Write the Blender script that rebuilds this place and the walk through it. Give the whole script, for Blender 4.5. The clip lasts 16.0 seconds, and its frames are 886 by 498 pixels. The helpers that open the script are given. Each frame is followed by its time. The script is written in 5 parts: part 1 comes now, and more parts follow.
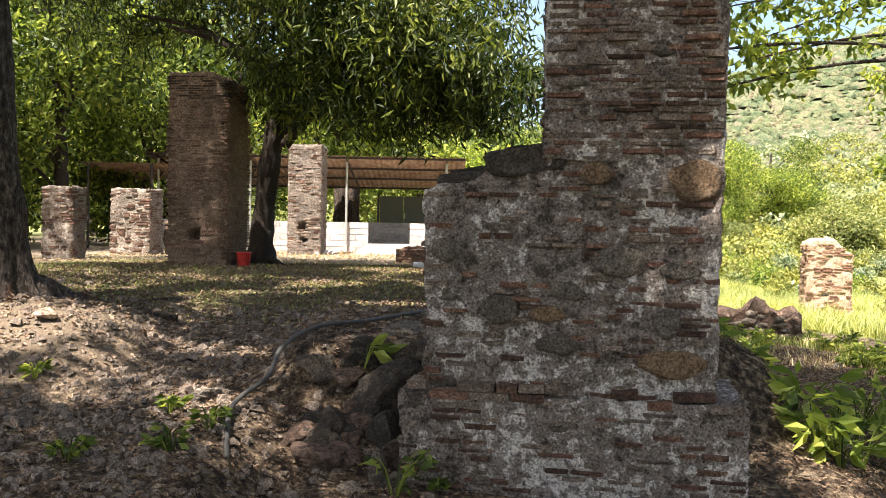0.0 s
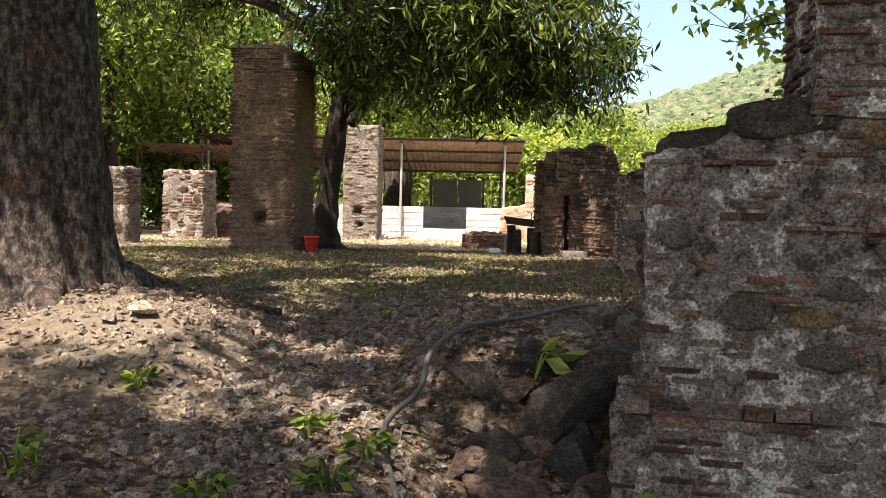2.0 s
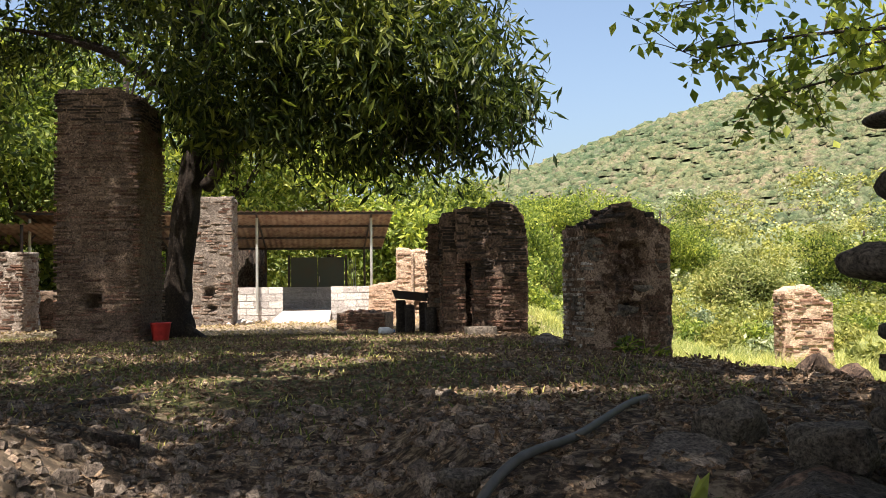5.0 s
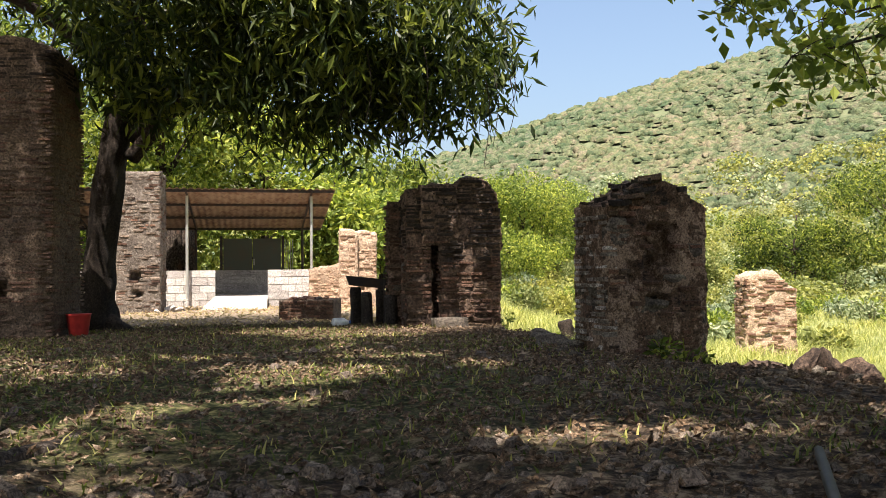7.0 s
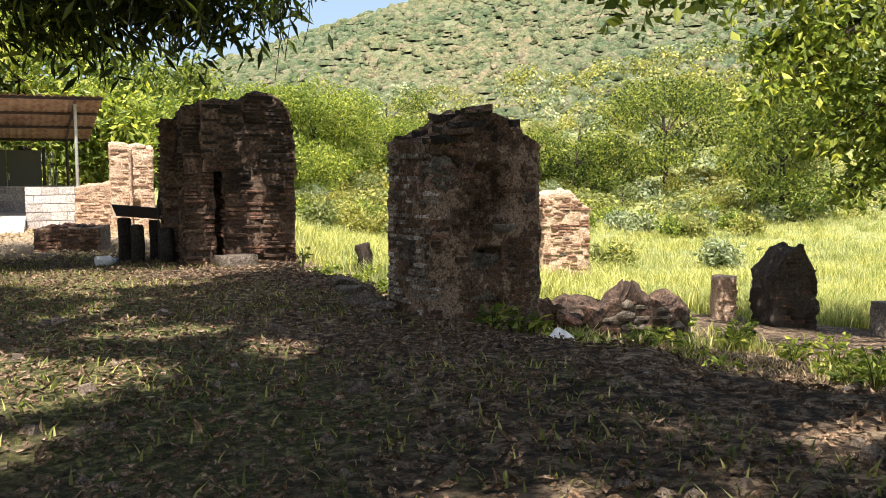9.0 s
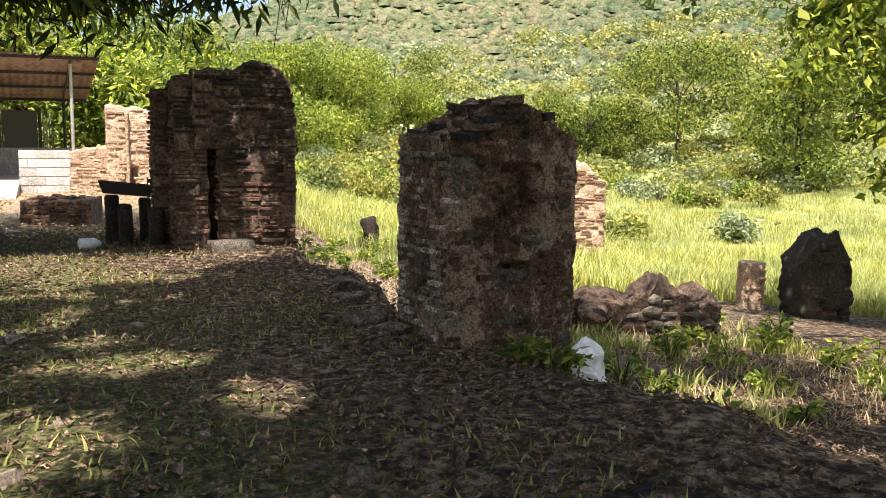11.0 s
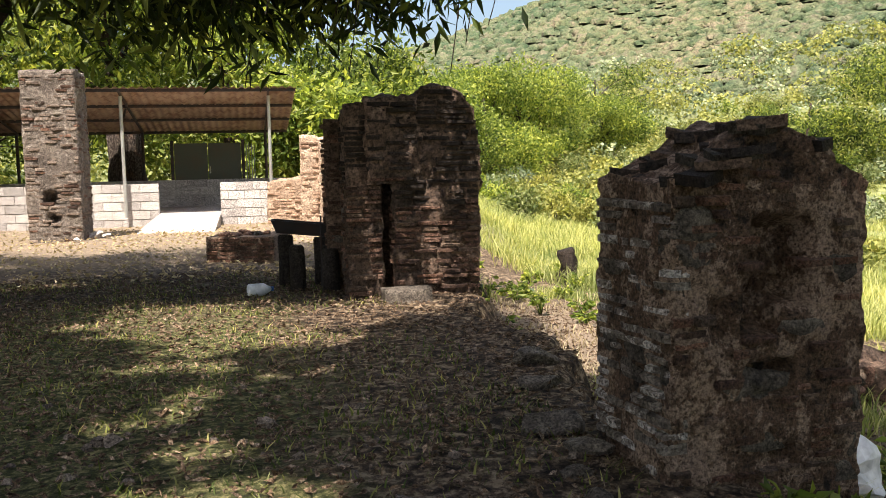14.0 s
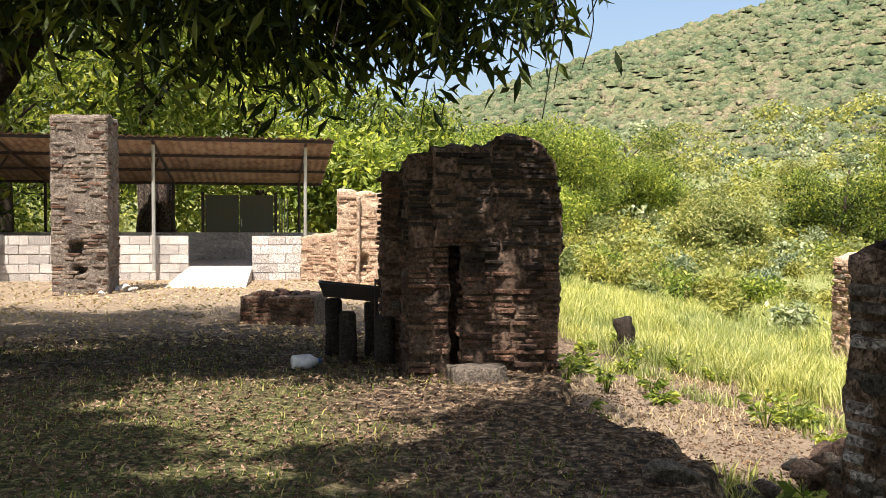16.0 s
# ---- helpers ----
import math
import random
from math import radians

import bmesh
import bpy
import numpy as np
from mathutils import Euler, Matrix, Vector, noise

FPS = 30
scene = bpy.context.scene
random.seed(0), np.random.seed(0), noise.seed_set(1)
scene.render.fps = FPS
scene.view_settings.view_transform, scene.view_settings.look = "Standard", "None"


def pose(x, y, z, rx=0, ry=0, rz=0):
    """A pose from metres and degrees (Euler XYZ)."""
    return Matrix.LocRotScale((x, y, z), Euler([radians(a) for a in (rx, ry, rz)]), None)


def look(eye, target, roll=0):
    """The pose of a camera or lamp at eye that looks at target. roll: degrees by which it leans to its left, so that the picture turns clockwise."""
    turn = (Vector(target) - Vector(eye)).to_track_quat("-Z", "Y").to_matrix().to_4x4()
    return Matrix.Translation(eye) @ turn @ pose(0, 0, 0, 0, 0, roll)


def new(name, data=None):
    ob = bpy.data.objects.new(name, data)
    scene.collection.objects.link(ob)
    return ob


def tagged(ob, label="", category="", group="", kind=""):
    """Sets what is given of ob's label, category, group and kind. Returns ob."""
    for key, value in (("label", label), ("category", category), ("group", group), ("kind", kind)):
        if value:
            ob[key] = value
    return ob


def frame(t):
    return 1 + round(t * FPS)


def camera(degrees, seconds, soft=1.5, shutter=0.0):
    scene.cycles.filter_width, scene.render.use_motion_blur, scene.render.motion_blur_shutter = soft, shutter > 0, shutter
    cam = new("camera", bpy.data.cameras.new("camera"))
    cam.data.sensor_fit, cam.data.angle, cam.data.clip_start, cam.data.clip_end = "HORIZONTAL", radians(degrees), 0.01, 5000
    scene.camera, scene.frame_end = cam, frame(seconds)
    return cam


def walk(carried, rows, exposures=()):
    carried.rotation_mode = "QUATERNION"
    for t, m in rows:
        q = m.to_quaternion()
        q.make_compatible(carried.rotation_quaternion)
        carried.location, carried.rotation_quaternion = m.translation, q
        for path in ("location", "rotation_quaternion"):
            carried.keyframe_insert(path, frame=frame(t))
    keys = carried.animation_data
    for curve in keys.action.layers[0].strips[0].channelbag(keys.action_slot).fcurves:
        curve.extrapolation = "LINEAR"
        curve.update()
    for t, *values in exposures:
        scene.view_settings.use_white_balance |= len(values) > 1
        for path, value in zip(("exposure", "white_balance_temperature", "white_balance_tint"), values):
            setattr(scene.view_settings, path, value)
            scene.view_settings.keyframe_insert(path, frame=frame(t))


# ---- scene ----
cam = camera(52.2, 16.0, soft=0.5)
PATH = [
    (0, 0.019, -0.070, 1.479, 88.17, -1.09, 0.01),
    (0.5, -0.180, 0.171, 1.456, 88.19, -2.20, -1.97),
    (1, -0.433, 0.381, 1.437, 87.56, -2.25, -1.59),
    (1.5, -0.650, 0.649, 1.425, 86.42, -1.87, 0.10),
    (2, -0.768, 0.968, 1.422, 87.20, -1.32, 2.09),
    (2.5, -0.934, 1.329, 1.384, 87.50, -0.99, 2.82),
    (3, -1.030, 1.719, 1.351, 87.83, -0.63, 2.78),
    (3.5, -1.163, 2.103, 1.335, 88.64, -0.01, 1.61),
    (4, -1.260, 2.503, 1.333, 89.49, -0.11, -3.32),
    (4.5, -1.283, 2.871, 1.331, 92.04, 0.91, -3.97),
    (5, -1.357, 3.299, 1.266, 92.45, 0.77, -7.69),
    (7.5, -1.599, 5.143, 1.372, 90.12, 0.52, -15.20),
    (8, -1.543, 5.454, 1.441, 87.44, 0.77, -21.45),
    (8.5, -1.351, 5.752, 1.511, 86.27, 0.83, -25.01),
    (9, -1.303, 5.982, 1.564, 85.33, 0.39, -25.36),
    (11.5, -0.895, 6.902, 1.806, 82.70, -0.54, -24.82),
    (12, -0.788, 7.057, 1.818, 82.72, 0.20, -24.61),
    (12.5, -0.714, 7.318, 1.832, 82.69, -0.14, -22.41),
    (13, -0.565, 7.507, 1.851, 82.73, 0.41, -19.31),
    (13.5, -0.505, 7.734, 1.849, 82.88, 1.21, -13.54),
    (14, -0.503, 7.997, 1.864, 84.10, 1.11, -12.36),
    (14.5, -0.457, 8.283, 1.868, 84.95, 1.15, -11.10),
    (15, -0.531, 8.534, 1.867, 86.57, 0.45, -10.71),
    (15.5, -0.657, 8.767, 1.878, 87.12, -0.21, -10.92),
    (16, -0.703, 9.087, 1.872, 87.75, -0.32, -10.90),
]
walk(cam, [(t, pose(x, y, z, rx, ry, rz)) for t, x, y, z, rx, ry, rz in PATH], [(0, 2.0), (1.5, 2.0), (3, 1.75), (5, 1.42), (8.5, 1.5), (12, 1.6), (14, 1.45), (16, 1.4)])

# ---- world and sun ----
SUN = Vector((-0.26, -0.44, 1.0)).normalized()
world = bpy.data.worlds.new("sky")
scene.world = world
world.use_nodes = True
wn = world.node_tree.nodes
sky = wn.new("ShaderNodeTexSky")
sky.sky_type = "NISHITA"
sky.sun_disc = False
sky.sun_elevation = math.asin(SUN.z)
sky.sun_rotation = math.atan2(SUN.x, SUN.y)
sky.dust_density = 4.0
world.node_tree.links.new(sky.outputs[0], wn["Background"].inputs[0])
wn["Background"].inputs[1].default_value = 0.09
sun_data = bpy.data.lights.new("sun", "SUN")
sun_data.energy = 5.0
sun_data.angle = radians(0.6)
sun_data.color = (1.0, 0.91, 0.81)
sun = new("sun", sun_data)
sun.matrix_world = look(SUN * 50, (0, 0, 0))


# ---- materials ----
def ramp(nt, fac, stops):
    n = nt.nodes.new("ShaderNodeValToRGB")
    el = n.color_ramp.elements
    while len(el) < len(stops):
        el.new(0.5)
    for e, (p, c) in zip(el, stops):
        e.position, e.color = p, (*c, 1)
    nt.links.new(fac, n.inputs[0])
    return n.outputs[0]


def noise_node(nt, scale, detail=6, rough=0.6, vec=None):
    n = nt.nodes.new("ShaderNodeTexNoise")
    n.inputs["Scale"].default_value, n.inputs["Detail"].default_value, n.inputs["Roughness"].default_value = scale, detail, rough
    if vec is not None:
        nt.links.new(vec, n.inputs["Vector"])
    return n.outputs["Fac"]


def mix(nt, fac, a, b, mode="MIX"):
    n = nt.nodes.new("ShaderNodeMix")
    n.data_type, n.blend_type = "RGBA", mode
    for sock, v in ((n.inputs[0], fac), (n.inputs[6], a), (n.inputs[7], b)):
        if isinstance(v, (int, float)):
            sock.default_value = v
        elif isinstance(v, tuple):
            sock.default_value = (*v, 1)
        else:
            nt.links.new(v, sock)
    return n.outputs[2]


def maths(nt, op, a, b=0.0):
    n = nt.nodes.new("ShaderNodeMath")
    n.operation = op
    for sock, v in zip(n.inputs, (a, b)):
        if isinstance(v, (int, float)):
            sock.default_value = v
        else:
            nt.links.new(v, sock)
    return n.outputs[0]


def base(name, rough=0.9):
    m = bpy.data.materials.new(name)
    m.use_nodes = True
    b = m.node_tree.nodes["Principled BSDF"]
    b.inputs["Roughness"].default_value = rough
    b.inputs["Specular IOR Level"].default_value = 0.25
    geo = m.node_tree.nodes.new("ShaderNodeNewGeometry")
    return m, m.node_tree, b, geo


def bump(nt, bsdf, height, strength=0.5, distance=0.02):
    n = nt.nodes.new("ShaderNodeBump")
    n.inputs["Strength"].default_value, n.inputs["Distance"].default_value = strength, distance
    nt.links.new(height, n.inputs["Height"])
    nt.links.new(n.outputs[0], bsdf.inputs["Normal"])


def earthy(name, dark, mid, light, stain=(0.05, 0.045, 0.04), stain_amount=0.5, scale=6.0, rand="object", bump_d=0.015):
    """Weathered mineral surface: fine grain, blotches and dark lichen stains."""
    m, nt, b, geo = base(name)
    pos = geo.outputs["Position"]
    col = ramp(nt, noise_node(nt, scale * 3, 8, 0.7, pos), [(0.3, dark), (0.5, mid), (0.72, light)])
    blot = ramp(nt, noise_node(nt, scale * 0.35, 6, 0.65, pos), [(0.48 - 0.1 * stain_amount, (0, 0, 0)), (0.70, (1, 1, 1))])
    col = mix(nt, maths(nt, "MULTIPLY", blot, stain_amount), col, stain)
    if rand == "object":
        r = nt.nodes.new("ShaderNodeObjectInfo").outputs["Random"]
    else:
        r = geo.outputs["Random Per Island"]
    tone = ramp(nt, r, [(0.0, (0.72, 0.69, 0.67)), (0.5, (0.97, 0.93, 0.9)), (1.0, (1.2, 1.16, 1.12))])
    col = mix(nt, 1.0, col, tone, "MULTIPLY")
    fine = ramp(nt, noise_node(nt, scale * 11, 5, 0.75, pos), [(0.36, (0.25, 0.24, 0.23)), (0.49, (0.95, 0.95, 0.95)), (0.63, (1.75, 1.72, 1.68))])
    col = mix(nt, 1.0, col, fine, "MULTIPLY")
    nt.links.new(col, b.inputs["Base Color"])
    bump(nt, b, noise_node(nt, scale * 6, 8, 0.75, pos), 1.0, bump_d * 2.4)
    return m


MORTAR = earthy("lime_mortar", (0.10, 0.08, 0.065), (0.25, 0.215, 0.185), (0.52, 0.48, 0.43), (0.055, 0.045, 0.04), 0.7, 5.0)


def lime(name, pale, mid, dark):
    m, nt, b, geo = base(name)
    pos = geo.outputs["Position"]
    big = noise_node(nt, 3.2, 4, 0.55, pos)
    mid_n = noise_node(nt, 17.0, 6, 0.7, pos)
    grit = noise_node(nt, 75.0, 4, 0.7, pos)
    crust = maths(nt, "ADD", maths(nt, "MULTIPLY", mid_n, 0.62), maths(nt, "MULTIPLY", big, 0.5))
    col = ramp(nt, crust, [(0.45, dark), (0.52, mid), (0.575, mid), (0.615, pale)])
    gritty = ramp(nt, grit, [(0.35, (0.28, 0.26, 0.25)), (0.48, (0.88, 0.88, 0.88)), (0.64, (1.5, 1.48, 1.45))])
    col = mix(nt, 1.0, col, gritty, "MULTIPLY")
    v = nt.nodes.new("ShaderNodeTexVoronoi")
    v.inputs["Scale"].default_value = 26.0
    nt.links.new(pos, v.inputs["Vector"])
    # Dark spots that put the shade of small pits into the colour.
    pit_shade = ramp(nt, maths(nt, "ADD", v.outputs["Distance"], maths(nt, "MULTIPLY", mid_n, 0.5)), [(0.28, (0.18, 0.16, 0.15)), (0.4, (1, 1, 1))])
    col = mix(nt, 1.0, col, pit_shade, "MULTIPLY")
    nt.links.new(col, b.inputs["Base Color"])
    bump(nt, b, maths(nt, "ADD", mid_n, maths(nt, "MULTIPLY", grit, 0.6)), 1.0, 0.05)
    return m


LIME = lime("crumbling_lime_plaster", (0.62, 0.57, 0.53), (0.255, 0.21, 0.182), (0.085, 0.068, 0.056))
LIME_BROWN = lime("crumbling_brown_plaster", (0.36, 0.255, 0.19), (0.145, 0.09, 0.06), (0.03, 0.022, 0.018))
MORTAR_BROWN = earthy("earth_mortar", (0.09, 0.062, 0.045), (0.20, 0.145, 0.105), (0.33, 0.25, 0.19), (0.045, 0.035, 0.03), 0.7, 4.0)
MORTAR_DARK = earthy("sooty_mortar", (0.05, 0.036, 0.03), (0.14, 0.095, 0.07), (0.25, 0.18, 0.14), (0.022, 0.018, 0.016), 0.9, 3.0)
MORTAR_PALE = earthy("pale_adobe", (0.26, 0.18, 0.13), (0.42, 0.32, 0.24), (0.58, 0.48, 0.38), (0.2, 0.13, 0.09), 0.5, 4.0)
BRICK = earthy("old_brick", (0.13, 0.065, 0.045), (0.24, 0.13, 0.09), (0.36, 0.26, 0.2), (0.08, 0.06, 0.05), 0.6, 9.0)
BRICK_GREY = earthy("limed_brick", (0.12, 0.085, 0.065), (0.24, 0.19, 0.155), (0.42, 0.36, 0.31), (0.07, 0.055, 0.045), 0.6, 9.0)
BRICK_DARK = earthy("sooty_brick", (0.06, 0.035, 0.028), (0.15, 0.085, 0.06), (0.25, 0.16, 0.12), (0.025, 0.02, 0.018), 0.8, 7.0)
BRICK_BLACK = earthy("lichen_black_brick", (0.02, 0.016, 0.014), (0.045, 0.035, 0.03), (0.09, 0.065, 0.05), (0.015, 0.012, 0.01), 0.6, 7.0)
BRICK_BROWN = earthy("brown_brick", (0.085, 0.055, 0.04), (0.165, 0.115, 0.085), (0.26, 0.19, 0.145), (0.05, 0.038, 0.03), 0.6, 7.0)
BRICK_PALE = earthy("pale_brick", (0.26, 0.15, 0.1), (0.40, 0.28, 0.2), (0.55, 0.44, 0.35), (0.25, 0.15, 0.1), 0.4, 9.0)
STONE = earthy("field_stone", (0.075, 0.065, 0.055), (0.15, 0.13, 0.11), (0.27, 0.24, 0.2), (0.04, 0.035, 0.03), 0.5, 7.0)
STONE_DARK = earthy("mossy_stone", (0.03, 0.026, 0.022), (0.065, 0.055, 0.045), (0.13, 0.115, 0.095), (0.02, 0.018, 0.015), 0.5, 7.0)
STONE_RUST = earthy("rusty_stone", (0.13, 0.08, 0.045), (0.22, 0.15, 0.09), (0.32, 0.24, 0.17), (0.07, 0.055, 0.045), 0.4, 7.0)
PEBBLE = earthy("pebbles", (0.075, 0.06, 0.05), (0.15, 0.122, 0.1), (0.27, 0.23, 0.19), (0.08, 0.07, 0.06), 0.3, 9.0, "island", 0.004)


def plated_bark(name, dark, mid, pale, rust):
    m, nt, b, geo = base(name)
    mp = nt.nodes.new("ShaderNodeMapping")
    mp.inputs["Scale"].default_value = (1, 1, 0.5)
    nt.links.new(geo.outputs["Position"], mp.inputs["Vector"])
    plate = noise_node(nt, 26.0, 6, 0.7, mp.outputs[0])
    col = ramp(nt, plate, [(0.40, dark), (0.50, mid), (0.66, pale)])
    scar = ramp(nt, noise_node(nt, 2.1, 5, 0.6, geo.outputs["Position"]), [(0.56, (0, 0, 0)), (0.68, (1, 1, 1))])
    col = mix(nt, maths(nt, "MULTIPLY", scar, 0.7), col, rust)
    fine = ramp(nt, noise_node(nt, 90.0, 4, 0.7, mp.outputs[0]), [(0.35, (0.5, 0.5, 0.5)), (0.65, (1.4, 1.4, 1.4))])
    nt.links.new(mix(nt, 1.0, col, fine, "MULTIPLY"), b.inputs["Base Color"])
    bump(nt, b, plate, 1.0, 0.06)
    return m


BARK = plated_bark("plated_bark", (0.016, 0.011, 0.009), (0.055, 0.04, 0.031), (0.17, 0.14, 0.115), (0.13, 0.06, 0.03))
BARK_DARK = earthy("dark_bark", (0.02, 0.015, 0.012), (0.05, 0.038, 0.03), (0.11, 0.085, 0.07), (0.02, 0.016, 0.014), 0.5, 9.0, "object", 0.03)
BLOCK = earthy("concrete_block", (0.36, 0.345, 0.335), (0.43, 0.415, 0.405), (0.5, 0.485, 0.475), (0.3, 0.28, 0.27), 0.4, 4.0, "object", 0.004)
JOINT = earthy("cement_joint", (0.28, 0.27, 0.26), (0.35, 0.34, 0.33), (0.42, 0.41, 0.4), (0.22, 0.21, 0.2), 0.5, 5.0, "object", 0.004)
CEMENT = earthy("cement_slab", (0.4, 0.385, 0.37), (0.48, 0.465, 0.445), (0.55, 0.535, 0.515), (0.34, 0.32, 0.3), 0.4, 3.0, "object", 0.003)
WOOD = earthy("burnt_wood", (0.02, 0.018, 0.016), (0.06, 0.05, 0.045), (0.13, 0.115, 0.1), (0.015, 0.013, 0.012), 0.5, 12.0)
LITTER = earthy("dry_leaves", (0.04, 0.025, 0.015), (0.125, 0.085, 0.054), (0.45, 0.36, 0.27), (0.1, 0.06, 0.035), 0.3, 9.0, "island", 0.002)


def metal(name, colour, rough=0.5, metallic=0.7, rust=0.4):
    m, nt, b, geo = base(name, rough)
    b.inputs["Metallic"].default_value = metallic
    r = ramp(nt, noise_node(nt, 3.0, 7, 0.65, geo.outputs["Position"]), [(0.45, (0, 0, 0)), (0.62, (1, 1, 1))])
    nt.links.new(mix(nt, maths(nt, "MULTIPLY", r, rust), colour, (0.16, 0.07, 0.035)), b.inputs["Base Color"])
    return m


ROOF_METAL = metal("rusty_sheet_metal", (0.36, 0.26, 0.18), 0.6, 0.3, 0.75)
STEEL = metal("galvanised_steel", (0.5, 0.5, 0.48), 0.45, 0.7, 0.25)
DARK_STEEL = metal("dark_steel", (0.05, 0.045, 0.045), 0.6, 0.3, 0.3)
DOOR_METAL = metal("grey_green_sheet", (0.09, 0.1, 0.08), 0.8, 0.0, 0.15)


def plain(name, colour, rough=0.6):
    m, nt, b, geo = base(name, rough)
    tone = ramp(nt, noise_node(nt, 14.0, 5, 0.6, geo.outputs["Position"]), [(0.3, (0.7, 0.7, 0.7)), (0.7, (1.15, 1.15, 1.15))])
    nt.links.new(mix(nt, 1.0, colour, tone, "MULTIPLY"), b.inputs["Base Color"])
    return m


RED = plain("red_plastic", (0.42, 0.035, 0.03), 0.45)
WHITE = plain("white_plastic", (0.75, 0.76, 0.78), 0.5)
HOSE = plain("grey_hose", (0.07, 0.066, 0.06), 0.6)


def foliage(name, dark, mid, light, glow=0.45, rough=0.45, patch=0.25):
    """Leaves: colour varies leaf by leaf, light passes through."""
    m, nt, b, geo = base(name, rough)
    col = ramp(nt, geo.outputs["Random Per Island"], [(0.0, dark), (0.55, mid), (1.0, light)])
    big = ramp(nt, noise_node(nt, patch, 4, 0.6, geo.outputs["Position"]), [(0.35, (0.68, 0.75, 0.78)), (0.65, (1.28, 1.2, 1.02))])
    col = mix(nt, 1.0, col, big, "MULTIPLY")
    nt.links.new(col, b.inputs["Base Color"])
    tr = nt.nodes.new("ShaderNodeBsdfTranslucent")
    nt.links.new(mix(nt, 1.0, col, (1.45, 1.5, 0.85), "MULTIPLY"), tr.inputs[0])
    ms = nt.nodes.new("ShaderNodeMixShader")
    ms.inputs[0].default_value = glow
    nt.links.new(b.outputs[0], ms.inputs[1])
    nt.links.new(tr.outputs[0], ms.inputs[2])
    nt.links.new(ms.outputs[0], nt.nodes["Material Output"].inputs[0])
    return m


LEAF_MANGO = foliage("mango_leaves", (0.012, 0.02, 0.007), (0.036, 0.056, 0.013), (0.18, 0.21, 0.045), 0.4)
LEAF_WOOD = foliage("woodland_leaves", (0.025, 0.042, 0.012), (0.105, 0.145, 0.03), (0.33, 0.36, 0.085), 0.48)
LEAF_FRESH = foliage("fresh_leaves", (0.06, 0.095, 0.022), (0.19, 0.245, 0.05), (0.42, 0.44, 0.11), 0.48)
LEAF_OLIVE = foliage("olive_scrub", (0.11, 0.12, 0.035), (0.23, 0.24, 0.07), (0.36, 0.34, 0.12), 0.4, 0.7, 0.2)
LEAF_GREY = foliage("grey_green_scrub", (0.10, 0.13, 0.07), (0.2, 0.24, 0.14), (0.36, 0.38, 0.26), 0.3, 0.7, 0.3)
LEAF_SCRUB = foliage("scrub_leaves", (0.10, 0.125, 0.045), (0.19, 0.215, 0.075), (0.34, 0.33, 0.15), 0.35, 0.7, 0.12)


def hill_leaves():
    """Far dry-season woods: green, olive and bare brown crowns side by side, haze greyed into the colour."""
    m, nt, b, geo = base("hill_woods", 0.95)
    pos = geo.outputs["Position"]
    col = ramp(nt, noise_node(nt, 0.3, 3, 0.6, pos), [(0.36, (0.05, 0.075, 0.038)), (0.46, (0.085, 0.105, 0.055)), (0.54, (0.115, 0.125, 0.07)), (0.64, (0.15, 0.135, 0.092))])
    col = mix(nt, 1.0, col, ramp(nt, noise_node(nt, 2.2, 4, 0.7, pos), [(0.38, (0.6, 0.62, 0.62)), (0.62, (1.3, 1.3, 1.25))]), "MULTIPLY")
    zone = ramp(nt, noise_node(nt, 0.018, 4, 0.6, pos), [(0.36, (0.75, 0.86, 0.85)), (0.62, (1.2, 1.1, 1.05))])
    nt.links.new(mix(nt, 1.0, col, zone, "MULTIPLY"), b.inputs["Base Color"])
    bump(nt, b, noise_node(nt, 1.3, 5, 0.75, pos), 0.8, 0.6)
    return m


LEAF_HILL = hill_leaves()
BLADE = foliage("field_grass", (0.13, 0.16, 0.045), (0.29, 0.31, 0.10), (0.54, 0.50, 0.25), 0.42, 0.6, 0.35)
TURF = foliage("turf_grass", (0.035, 0.055, 0.01), (0.12, 0.145, 0.032), (0.40, 0.36, 0.15), 0.35, 0.6, 1.3)
STRAW = foliage("dry_straw", (0.2, 0.15, 0.09), (0.36, 0.28, 0.18), (0.5, 0.42, 0.3), 0.25, 0.7)


